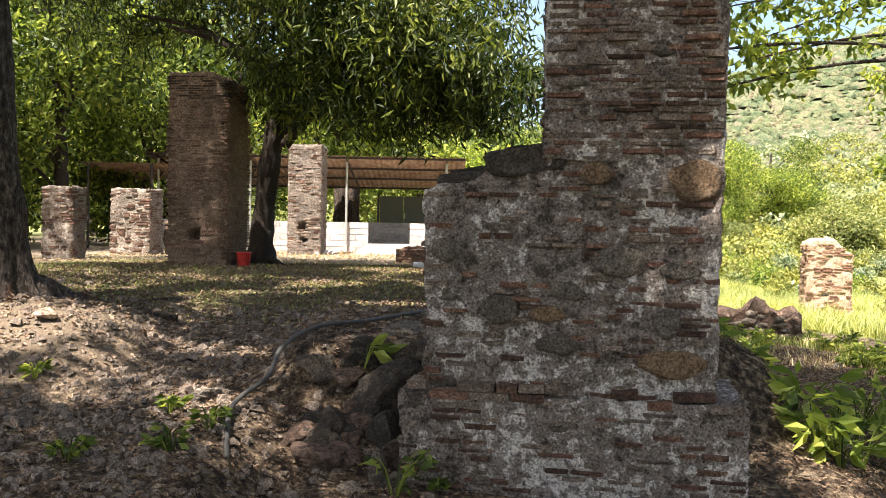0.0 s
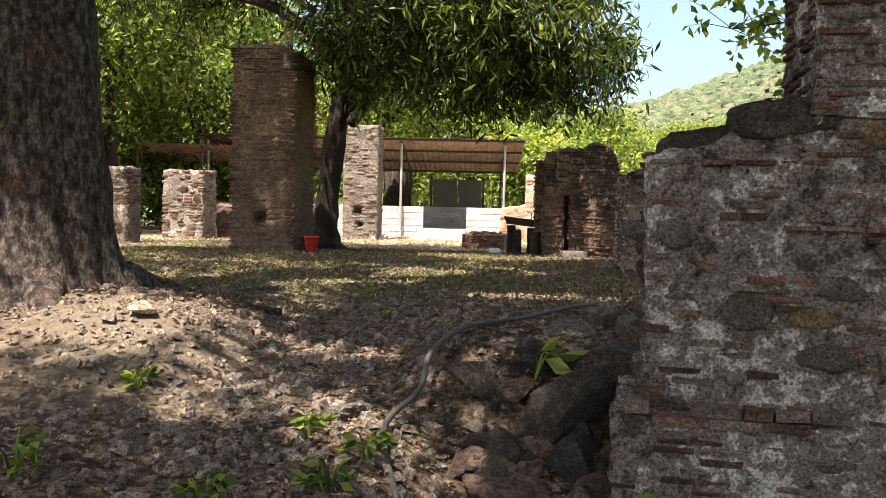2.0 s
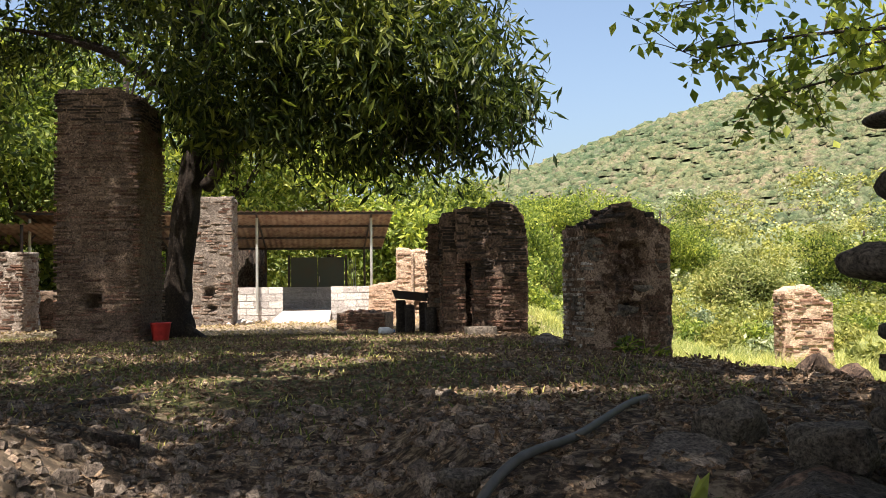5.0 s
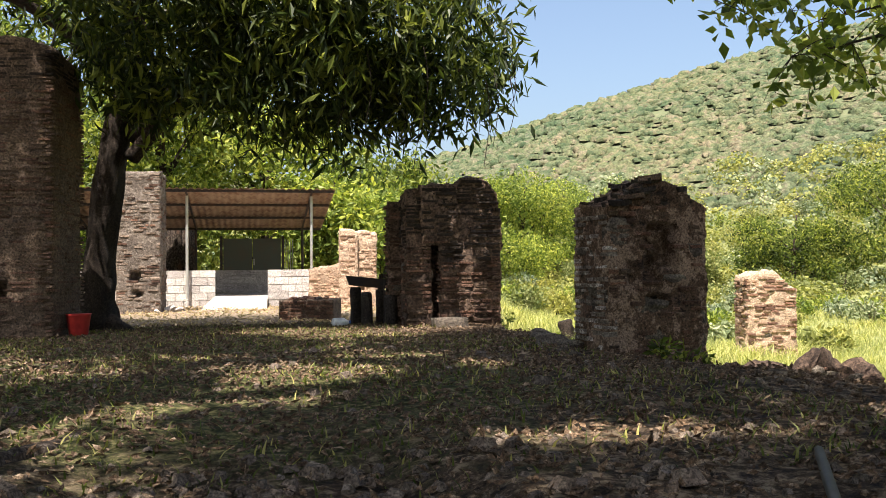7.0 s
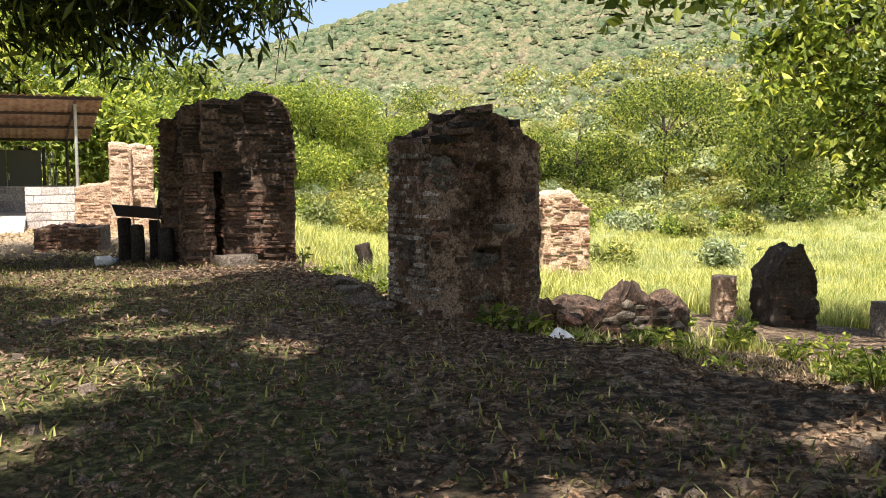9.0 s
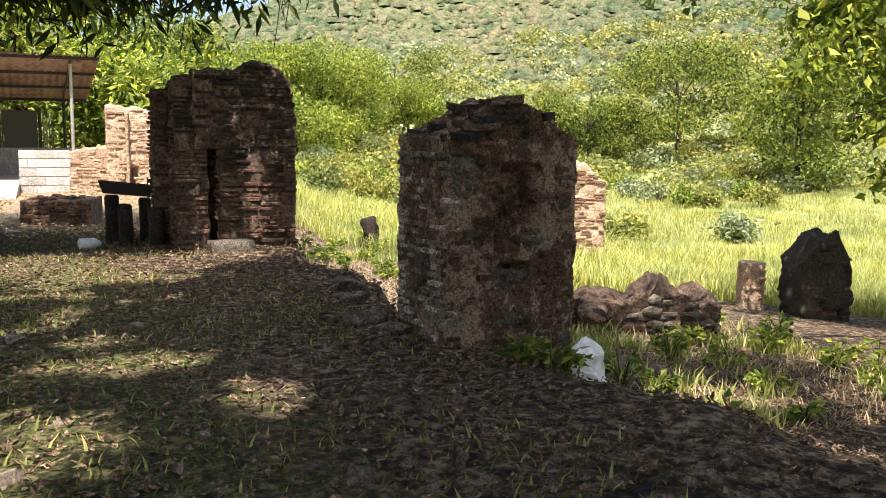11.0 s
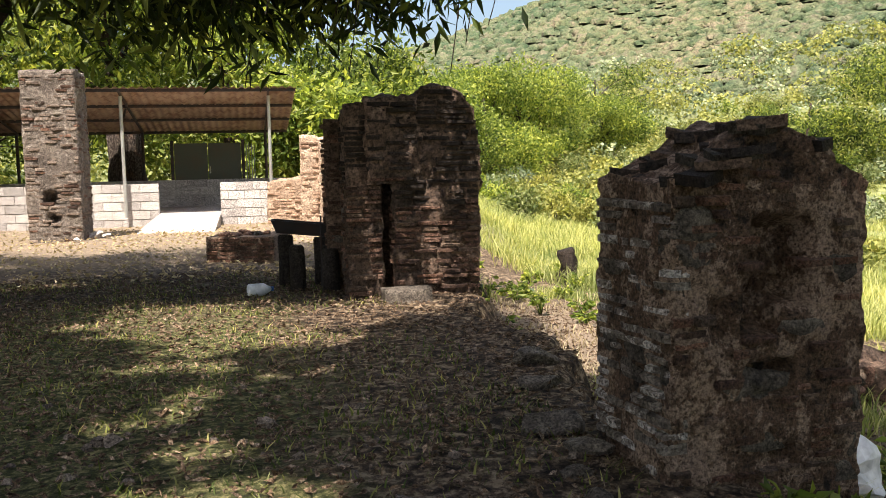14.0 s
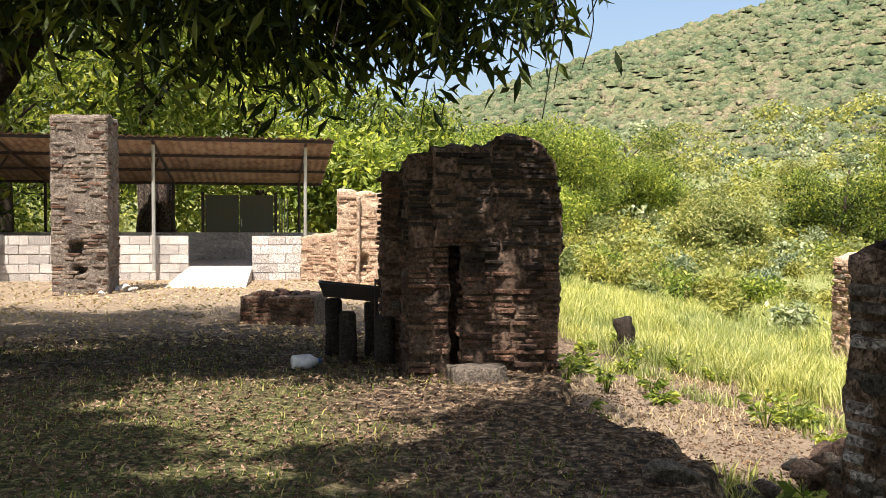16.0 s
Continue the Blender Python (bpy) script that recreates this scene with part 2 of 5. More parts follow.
def ground_material():
    m, nt, b, geo = base("soil_and_grass", 0.95)
    pos = geo.outputs["Position"]
    soil = ramp(nt, noise_node(nt, 14, 9, 0.72, pos), [(0.40, (0.02, 0.013, 0.009)), (0.5, (0.095, 0.066, 0.044)), (0.61, (0.36, 0.285, 0.20))])
    blot = ramp(nt, noise_node(nt, 0.9, 6, 0.6, pos), [(0.4, (0.72, 0.68, 0.64)), (0.62, (1.25, 1.2, 1.12))])
    soil = mix(nt, 1.0, soil, blot, "MULTIPLY")
    turf = ramp(nt, noise_node(nt, 22, 8, 0.75, pos), [(0.38, (0.022, 0.024, 0.008)), (0.5, (0.08, 0.085, 0.026)), (0.62, (0.30, 0.26, 0.12))])
    field = ramp(nt, noise_node(nt, 2.5, 9, 0.75, pos), [(0.32, (0.10, 0.12, 0.045)), (0.5, (0.20, 0.22, 0.08)), (0.7, (0.33, 0.32, 0.14))])
    at = nt.nodes.new("ShaderNodeAttribute")
    at.attribute_name = "cover"
    sep = nt.nodes.new("ShaderNodeSeparateColor")
    nt.links.new(at.outputs["Color"], sep.inputs[0])
    patch = noise_node(nt, 2.2, 8, 0.7, pos)
    g = ramp(nt, maths(nt, "ADD", maths(nt, "MULTIPLY", sep.outputs[0], 0.75), maths(nt, "SUBTRACT", patch, 0.4)), [(0.32, (0, 0, 0)), (0.55, (1, 1, 1))])
    pale = mix(nt, sep.outputs[2], soil, (0.29, 0.225, 0.16))
    col = mix(nt, g, pale, turf)
    slope = ramp(nt, noise_node(nt, 0.35, 9, 0.75, pos), [(0.32, (0.075, 0.095, 0.045)), (0.5, (0.11, 0.125, 0.065)), (0.7, (0.15, 0.15, 0.085))])
    col = mix(nt, sep.outputs[1], col, field)
    col = mix(nt, at.outputs["Alpha"], col, slope)
    nt.links.new(col, b.inputs["Base Color"])
    bump(nt, b, noise_node(nt, 30, 9, 0.75, pos), 1.0, 0.05)
    return m


SOIL = ground_material()


# ---- helpers for meshes ----
def link(name, verts, faces, mat, parent=None, smooth=False, label=""):
    me = bpy.data.meshes.new(name)
    me.from_pydata(np.asarray(verts).tolist(), [], faces if isinstance(faces, list) else faces.tolist())
    me.materials.append(mat)
    if smooth:
        me.shade_smooth()
    ob = new(name, me)
    ob.parent = parent
    if label:
        ob["label"] = label
    return ob


def part(name, bm, material, parent, label="", smooth=False):
    me = bpy.data.meshes.new(name)
    bm.to_mesh(me)
    bm.free()
    me.materials.append(material)
    if smooth:
        me.shade_smooth()
    ob = new(name, me)
    ob.parent = parent
    if label:
        ob["label"] = label
    return ob


def thing(name, m, label, category, group="", kind=""):
    ob = new(name)
    ob.matrix_world = m
    return tagged(ob, label, category, group, kind)


def box(w, d, h, at=(0, 0, 0), bevel=0.01, rough=0.0, cuts=0, turn=None):
    """A box standing on at (centre of its foot), with softened edges."""
    bm = bmesh.new()
    bmesh.ops.create_cube(bm, size=1, matrix=Matrix.Diagonal((w, d, h, 1)))
    if cuts:
        bmesh.ops.subdivide_edges(bm, edges=bm.edges[:], cuts=cuts, use_grid_fill=True)
    elif bevel:
        bmesh.ops.bevel(bm, geom=bm.edges[:], offset=bevel, segments=2, affect="EDGES")
    if rough:
        for v in bm.verts:
            v.co += noise.noise_vector(v.co * 3.1 + Vector(at) * 1.7) * rough
    bmesh.ops.translate(bm, verts=bm.verts, vec=(0, 0, h / 2))
    if turn:
        bmesh.ops.transform(bm, verts=bm.verts, matrix=turn)
    bmesh.ops.translate(bm, verts=bm.verts, vec=at)
    return bm


def tube(path, radii, sides=10, wobble=0.0, seed=0.0):
    """A tapered tube along a path; wobble roughens its skin."""
    path = [Vector(p) for p in path]
    verts, faces = [], []
    for i, p in enumerate(path):
        d = (path[min(i + 1, len(path) - 1)] - path[max(i - 1, 0)]).normalized()
        side = d.cross(Vector((0.31, 0.95, 0.13))).normalized()
        up = side.cross(d)
        for k in range(sides):
            a = 2 * math.pi * k / sides
            r = radii[i] * (1 + wobble * noise.noise(Vector((math.cos(a) * 1.7, math.sin(a) * 1.7, i * 0.35 + seed))))
            verts.append(p + side * (r * math.cos(a)) + up * (r * math.sin(a)))
    for i in range(len(path) - 1):
        for k in range(sides):
            a, b = i * sides + k, i * sides + (k + 1) % sides
            faces.append((a, b, b + sides, a + sides))
    faces.append(tuple(range(sides))[::-1])
    faces.append(tuple(range(len(verts) - sides, len(verts))))
    return verts, faces


def smooth_path(points, n):
    """A smooth line through the given points."""
    pts = [Vector(p) for p in points]
    out = []
    for i in range(len(pts) - 1):
        p0, p1, p2, p3 = pts[max(i - 1, 0)], pts[i], pts[i + 1], pts[min(i + 2, len(pts) - 1)]
        for k in range(n):
            t = k / n
            out.append(0.5 * (2 * p1 + (p2 - p0) * t + (2 * p0 - 5 * p1 + 4 * p2 - p3) * t * t + (3 * p1 - p0 - 3 * p2 + p3) * t ** 3))
    return out + [pts[-1]]


def join(meshes):
    verts, faces = [], []
    for v, f in meshes:
        n = len(verts)
        verts += list(v)
        faces += [tuple(i + n for i in q) for q in f]
    return verts, faces


RNG = np.random.default_rng(7)


def leaf_mesh(name, centres, length, width, mat, parent=None, droop=0.3, ways=None, kind="stuff", fold=0.25, label=""):
    """Many folded leaves, two triangles each."""
    c = np.asarray(centres, float)
    n = len(c)
    if ways is None:
        ways = RNG.normal(size=(n, 3))
        ways[:, 2] -= droop
    d = ways / np.linalg.norm(ways, axis=1, keepdims=True)
    s = np.cross(d, RNG.normal(size=(n, 3)))
    s /= np.linalg.norm(s, axis=1, keepdims=True) + 1e-9
    u = np.cross(s, d)
    k = RNG.uniform(0.7, 1.3, (n, 1))
    L, W = length * k, width * k
    v = np.stack([c, c + d * L * 0.45 + s * W * 0.5 + u * W * fold, c + d * L, c + d * L * 0.45 - s * W * 0.5 + u * W * fold], 1).reshape(-1, 3)
    i = np.arange(n)[:, None] * 4
    f = np.concatenate([i + np.array([[0, 1, 2]]), i + np.array([[0, 2, 3]])], 0)
    ob = link(name, v, f, mat, parent, label=label)
    if kind:
        ob["kind"] = kind
    return ob


# ---- ground ----
def lerp(x, xs, ys):
    return np.interp(x, xs, ys)


def smooth01(t):
    t = np.clip(t, 0, 1)
    return t * t * (3 - 2 * t)


RIDGE_AZ = [-180, -90, -40, -10, 5, 13, 18.6, 22, 24, 30, 34, 50, 75, 110, 180]
RIDGE_EL = [4, 7, 7, 5.5, 5.8, 7.2, 9.3, 10.3, 10.8, 12.3, 13.2, 15.5, 13, 8, 4]


def ground_z(x, y):
    x, y = np.asarray(x, float), np.asarray(y, float)
    terrace = lerp(y, [-5, 10, 16, 20, 30, 60], [0.74, 0.73, 0.59, 0.45, 0.37, 0.3])
    front = lerp(y, [-3, 1, 3, 4.7, 5.3, 5.75, 6.2], [0.0, 0.02, 0.05, 0.08, 0.25, 0.68, 0.76])
    gully = lerp(y, [-3, 1, 2, 3.3, 4.77, 5.66, 7.0, 8.4], [0.0, 0.04, 0.1, 0.22, 0.34, 0.4, 0.56, 0.72])
    left = lerp(y, [-3, 1, 3, 4, 5, 5.8, 6.6, 8], [0.0, 0.1, 0.25, 0.33, 0.42, 0.6, 0.74, 0.74])
    wl = smooth01((-x - 1.95) / 0.6)
    wr = smooth01((x + 1.25) / 0.5)
    bank = gully * (1 - wl) * (1 - wr) + left * wl + front * wr
    z = np.where(y < 9, np.minimum(bank, terrace), terrace)
    z = z + 0.16 * np.exp(-(((x + 2.95) / 0.75) ** 2 + ((y - 6.15) / 0.7) ** 2))
    # the terrace's edge towards the field
    edge = lerp(y, [3, 6, 9, 10.5, 12.0, 12.7, 13.1, 13.8, 14.2, 15.1, 16, 18, 27, 35, 60], [1.7, 1.7, 1.3, 1.0, 1.0, 1.2, 1.3, 1.52, 1.2, 1.25, 1.58, 1.8, 3.0, 6, 10])
    edge = edge + 0.06 * np.sin(y * 5.3 + 1) + 0.04 * np.sin(y * 11.7 + x * 3)
    wide = lerp(y, [5, 9, 10.6, 11.8, 13, 16, 27, 60], [1.2, 1.8, 1.3, 0.4, 0.32, 0.32, 1.5, 6])
    low = np.clip(-0.03 - 0.098 * np.maximum(x - 2.2, 0) - 0.008 * np.maximum(y - 13, 0), -1.6, 1)
    fall = smooth01((x - edge) / wide)
    z = z * (1 - fall) + np.minimum(z, low) * fall
    # the hills around
    r = np.hypot(x, y)
    az = np.degrees(np.arctan2(x, y))
    el = lerp(az, RIDGE_AZ, RIDGE_EL)
    rise = smooth01((np.log(np.maximum(r, 1)) - math.log(45)) / (math.log(420) - math.log(45)))
    hill = r * np.tan(np.radians(el * 1.02 * rise)) * np.where(r > 420, np.clip(1 - (r - 420) / 900, -1, 1), 1)
    return z + np.where(r > 45, hill, 0)


def fine_noise(x, y, s, seed):
    return noise.noise(Vector((x * s, y * s, seed)))


SHEET = {}


def sheet_z(x, y):
    """The height of the ground's sheet at any place."""
    x, y = np.asarray(x, float), np.asarray(y, float)
    xs, ys, z = SHEET["x"], SHEET["y"], SHEET["z"]
    i = np.clip(np.searchsorted(xs, x) - 1, 0, len(xs) - 2)
    j = np.clip(np.searchsorted(ys, y) - 1, 0, len(ys) - 2)
    u, v = (x - xs[i]) / (xs[i + 1] - xs[i]), (y - ys[j]) / (ys[j + 1] - ys[j])
    return (z[j, i] * (1 - u) + z[j, i + 1] * u) * (1 - v) + (z[j + 1, i] * (1 - u) + z[j + 1, i + 1] * u) * v


def build_ground():
    far = np.array([1.5, 3.5, 6, 9.5, 14, 20, 28, 38, 50, 65, 85, 110, 140, 175, 215, 260, 310, 365, 420, 480, 600, 900, 1500])
    xs = np.concatenate([-6.0 - far[::-1], np.arange(-6, 7.001, 0.08), 7.0 + far])
    ys = np.concatenate([-2.0 - far[::-1], np.arange(-2, 19.001, 0.08), 19.0 + far])
    X, Y = np.meshgrid(xs, ys)
    Z = ground_z(X, Y)
    flat = np.stack([X.ravel(), Y.ravel(), Z.ravel()], 1)
    for v in flat:
        x, y = v[0], v[1]
        r = math.hypot(x, y)
        if r < 45:
            v[2] += 0.035 * fine_noise(x, y, 0.9, 3.3) + 0.02 * fine_noise(x, y, 3.1, 1.3) + 0.012 * fine_noise(x, y, 8.0, 5.1)
        else:
            v[2] += r * 0.010 * fine_noise(x, y, 0.014, 8.2) + r * 0.004 * fine_noise(x, y, 0.05, 2.2)
    SHEET.update(x=xs, y=ys, z=flat[:, 2].reshape(X.shape))
    nx, ny = len(xs), len(ys)
    i = (np.arange(ny - 1)[:, None] * nx + np.arange(nx - 1)[None]).ravel()
    ob = link("ground", flat, np.stack([i, i + 1, i + nx + 1, i + nx], 1), SOIL, smooth=True)
    tagged(ob, "leaf-strewn soil terrace with patchy grass running into a green field", "ground", kind="structure")
    x, y = flat[:, 0], flat[:, 1]
    turf = smooth01((y - 6.6) / 1.5) * smooth01((19 - y) / 4) * smooth01((0.9 - x) / 1.2) * smooth01((x + 9) / 3) * lerp(y, [7, 9, 13, 18], [0.3, 0.66, 0.7, 0.5]) * (1 - 0.6 * smooth01((x + 0.9) / 1.2))
    fieldx = lerp(y, [0, 8, 13, 16.5, 18, 22, 30, 60], [9, 11, 12, 10, 6.0, 5.0, 5.0, 8])
    field = smooth01((x - fieldx) / 1.2)
    field = np.maximum(field, smooth01((np.hypot(x, y) - 42) / 8))
    pale = smooth01((y - 19) / 4) * smooth01((44 - y) / 8) * smooth01((3 - x) / 2) * 0.8
    pale = np.maximum(pale, np.exp(-(((x + 2.75) / 0.8) ** 2 + ((y - 5.9) / 0.8) ** 2)) * 0.7)
    pale = np.maximum(pale, np.exp(-(((x - 3.2) / 1.1) ** 2 + ((y - 17.5) / 2.2) ** 2)) * 0.95)
    pale = np.maximum(pale, 0.75 * smooth01((x - 1.7) / 0.5) * smooth01((6.0 - x) / 1.5) * smooth01((y - 12.2) / 1.5) * smooth01((20 - y) / 3))
    attr = ob.data.attributes.new("cover", "FLOAT_COLOR", "POINT")
    attr.data.foreach_set("color", np.stack([turf, field, pale, smooth01((np.hypot(x, y) - 75) / 60)], 1).ravel())
    return ob


build_ground()


def gz(x, y):
    return float(sheet_z(x, y))


# ---- masonry ----
def rough_block(w, d, h, step, amp, seed, top=None, taper=0.0, lean=(0.0, 0.0), round_c=0.0):
    """A block of rubble masonry standing on its foot's middle, its skin uneven and its top broken."""
    nu, nd, nh = max(2, round(w / step)), max(2, round(d / step)), max(2, round(h / step))
    verts, faces, seen = [], [], {}

    def add(grid_u, grid_v, f):
        ids = []
        for j in range(grid_v + 1):
            for i in range(grid_u + 1):
                p = f(i / grid_u, j / grid_v)
                key = (round(p.x, 4), round(p.y, 4), round(p.z, 4))
                if key not in seen:
                    seen[key] = len(verts)
                    verts.append(p)
                ids.append(seen[key])
        for j in range(grid_v):
            for i in range(grid_u):
                a = j * (grid_u + 1) + i
                q = (ids[a], ids[a + 1], ids[a + grid_u + 2], ids[a + grid_u + 1])
                if len(set(q)) == 4:
                    faces.append(q)

    def shape(u, e, v):
        k = 1 - taper * v
        x, y = (u - 0.5) * w * k, (e - 0.5) * d * k
        if round_c:
            cx, cy = max(abs(x) - (w / 2 - round_c), 0), max(abs(y) - (d / 2 - round_c), 0)
            q = math.hypot(cx, cy)
            if q > round_c:
                x -= math.copysign(cx - cx * round_c / q, x)
                y -= math.copysign(cy - cy * round_c / q, y)
        z = v * (top(x, y) if top else h)
        p = Vector((x, y, z))
        s = p * 5.0 + Vector((seed, seed * 0.7, 0))
        p += noise.noise_vector(s) * amp + noise.noise_vector(s * 3.7) * amp * 0.55 + noise.noise_vector(s * 9.1) * amp * 0.42 + noise.noise_vector(p * 1.4 + Vector((0, seed, 0))) * amp * 0.6
        p.x += lean[0] * z
        p.y += lean[1] * z
        return p

    add(nu, nh, lambda u, v: shape(u, 0, v))
    add(nu, nh, lambda u, v: shape(1 - u, 1, v))
    add(nd, nh, lambda u, v: shape(0, 1 - u, v))
    add(nd, nh, lambda u, v: shape(1, u, v))
    add(nu, nd, lambda u, v: shape(u, v, 1))
    return verts, faces


def piece_mesh(name, kind, seed, mat):
    """A unit piece, 1 x 1 x 1 about its middle; its worn face looks to -y."""
    rnd = random.Random(seed)
    bm = bmesh.new()
    if kind == "brick":
        j = lambda s: rnd.uniform(-s, s)
        rings = []
        for y, k in ((0.5, 0.5), (-0.25, 0.5), (-0.5, 0.41)):
            kz = k if y > 0 else k - 0.05 * (y < -0.3)
            rings.append([bm.verts.new((sx * k + j(0.03), y + j(0.05), sz * kz + j(0.07))) for sx, sz in ((-1, -1), (1, -1), (1, 1), (-1, 1))])
        for a, b in zip(rings, rings[1:]):
            for i in range(4):
                bm.faces.new((a[i], a[(i + 1) % 4], b[(i + 1) % 4], b[i]))
        bm.faces.new(rings[-1])
    else:
        bmesh.ops.create_icosphere(bm, subdivisions=1, radius=0.55)
        for v in bm.verts:
            v.co *= 1 + 0.32 * noise.noise(v.co * 2.2 + Vector((seed, 0, 0)))
            v.co.y = max(min(v.co.y, 0.4), -0.42)
    me = bpy.data.meshes.new(name)
    bm.to_mesh(me)
    bm.free()
    me.materials.append(mat)
    if kind != "brick":
        me.shade_smooth()
    return me


KITS = {}


def kit(mat, kind):
    key = (mat.name, kind)
    if key not in KITS:
        KITS[key] = [piece_mesh(kind, kind, 10 + i * 7, mat) for i in range(7)]
    return KITS[key]


def lay(owner, face, width, height, mats, seed, course=0.066, length=(0.16, 0.30), cover=0.75, proud=0.012, stones=0.06, top=None, limit=300, stone_mat=None, skip=None, crust=None):
    """Courses of bricks with some rubble stones on one face. face: origin at its lower left corner, x along, z up, y into the wall."""
    rnd = random.Random(seed)
    laid, rest = [], []
    z = 0.02
    while z < height - course * 0.5:
        h = course * rnd.uniform(0.75, 1.15)
        x = rnd.uniform(-0.08, 0.02)
        while x < width:
            if rnd.random() < stones:
                ln, hh, kind = rnd.uniform(0.14, 0.30), rnd.uniform(0.09, 0.17), "stone"
            else:
                ln, hh, kind = rnd.uniform(*length), h, "brick"
            a, b = max(x, 0.0), min(x + ln, width)
            ok = b - a > 0.06 and (top is None or z + hh < top((a + b) / 2)) and not (skip and skip((a + b) / 2, z))
            blot = noise.noise(Vector((x * 1.6 + seed, z * 1.6, seed * 0.3))) * 0.5 + 0.5
            if ok and rnd.random() < cover * (0.45 + 1.1 * blot):
                depth = 0.09
                out = rnd.uniform(-0.6, 1.0) * proud
                m = face @ Matrix.LocRotScale(((a + b) / 2, depth / 2 - 0.012 - out, z + hh / 2), Euler((rnd.uniform(-.05, .05), rnd.uniform(-.03, .03), rnd.uniform(-.03, .03))), Vector((b - a - 0.012, depth, hh - 0.014)))
                mat = (stone_mat or STONE) if kind == "stone" else rnd.choice(mats)
                if crust and z + 0.25 * blot > crust:
                    mat = BRICK_BLACK
                laid.append((kind, rnd.choice(kit(mat, kind)), m))
            x += ln
        z += h
    rnd.shuffle(laid)
    for kind, me, m in laid[:limit]:
        ob = new(kind, me)
        ob.parent = owner
        ob.matrix_basis = m
    return [(kind, me, m) for kind, me, m in laid[limit:]]


def joined(owner, rest, name="brickwork"):
    """The remaining pieces as one mesh."""
    groups = {}
    for kind, me, m in rest:
        groups.setdefault(me.materials[0].name, []).append((me, m))
    for key, lot in groups.items():
        verts, faces = [], []
        for me, m in lot:
            n = len(verts)
            verts += [m @ v.co for v in me.vertices]
            faces += [tuple(i + n for i in p.vertices) for p in me.polygons]
        ob = link(name, verts, faces, lot[0][0].materials[0], owner)
        ob["kind"] = "stuff"


def face_of(w, d, side):
    """The frame of one side of a block that stands on its foot's middle."""
    if side == "front":
        return pose(-w / 2, -d / 2, 0)
    if side == "left":
        return pose(-w / 2, d / 2, 0, 0, 0, -90)
    if side == "right":
        return pose(w / 2, -d / 2, 0, 0, 0, 90)
    return pose(w / 2, d / 2, 0, 0, 0, 180)


def front_mid(x0, y0, x1, y1, d, z):
    """The pose of a block whose front runs from (x0, y0) to (x1, y1)."""
    a = math.atan2(y1 - y0, x1 - x0)
    return pose((x0 + x1) / 2 - math.sin(a) * d / 2, (y0 + y1) / 2 + math.cos(a) * d / 2, z, 0, 0, math.degrees(a)), math.hypot(x1 - x0, y1 - y0)


def masonry(name, blocks, label, mats, mortar, seed, cover=0.75, course=0.066, proud=0.012, stones=0.06, sides=("front",), limit=300, group="", stone_mat=None, category="ruin"):
    """A ruin of one or more blocks: (x0, y0, x1, y1, depth, z0, height, options) with the front's two ends in plan."""
    x0, y0, x1, y1, d, z0 = blocks[0][:6]
    m, _ = front_mid(x0, y0, x1, y1, d, z0)
    owner = thing(name, m, label, category, group)
    inv = m.inverted()
    left_over = []
    for n, (x0, y0, x1, y1, d, z0, h, o) in enumerate(blocks):
        bm_pose, w = front_mid(x0, y0, x1, y1, d, z0)
        local = inv @ bm_pose
        top = o.get("top")
        dents = o.get("dents", ())
        verts, faces = rough_block(w, d, h, o.get("step", 0.05), o.get("amp", 0.014), seed + n * 3.7, top, o.get("taper", 0.0), o.get("lean", (0, 0)), o.get("round_c", 0.0))
        for v in verts:
            if v.y < -d / 2 + 0.12:
                for cx, cz, rx, rz, dd in dents:
                    q = max(abs(v.x - cx) / rx, abs(v.z - cz) / rz)
                    if q < 1:
                        v.y += dd * min(1, (1 - q) * 3)
        core = link("core", [local @ v for v in verts], faces, o.get("mortar", mortar), owner, smooth=True)
        for s in o.get("sides", sides):
            fw = w if s in ("front", "back") else d
            tf = (lambda u, top=top, s=s, w=w, d=d: top(u - w / 2, -d / 2) - 0.03) if top and s == "front" else (lambda u, top=top, s=s, w=w, d=d: top(-w / 2 if s == "left" else w / 2, (d / 2 - u) if s == "left" else (u - d / 2)) - 0.03) if top else None
            hole = (lambda u, z, w=w: any(abs(u - w / 2 - cx) < rx * 0.95 and abs(z - cz) < rz * 0.95 for cx, cz, rx, rz, dd in dents)) if s == "front" else None
            left_over += lay(owner, local @ face_of(w, d, s), fw, h, o.get("side_mats", mats) if s != "front" else o.get("mats", mats), seed * 3 + n * 11 + len(s), course, o.get("length", (0.16, 0.30)), o.get("cover", cover) if s == "front" else o.get("side_cover", o.get("cover", cover)), proud, stones, tf, limit if s == "front" else o.get("side_limit", 0), stone_mat, hole, o.get("crust"))
    joined(owner, left_over)
    return owner


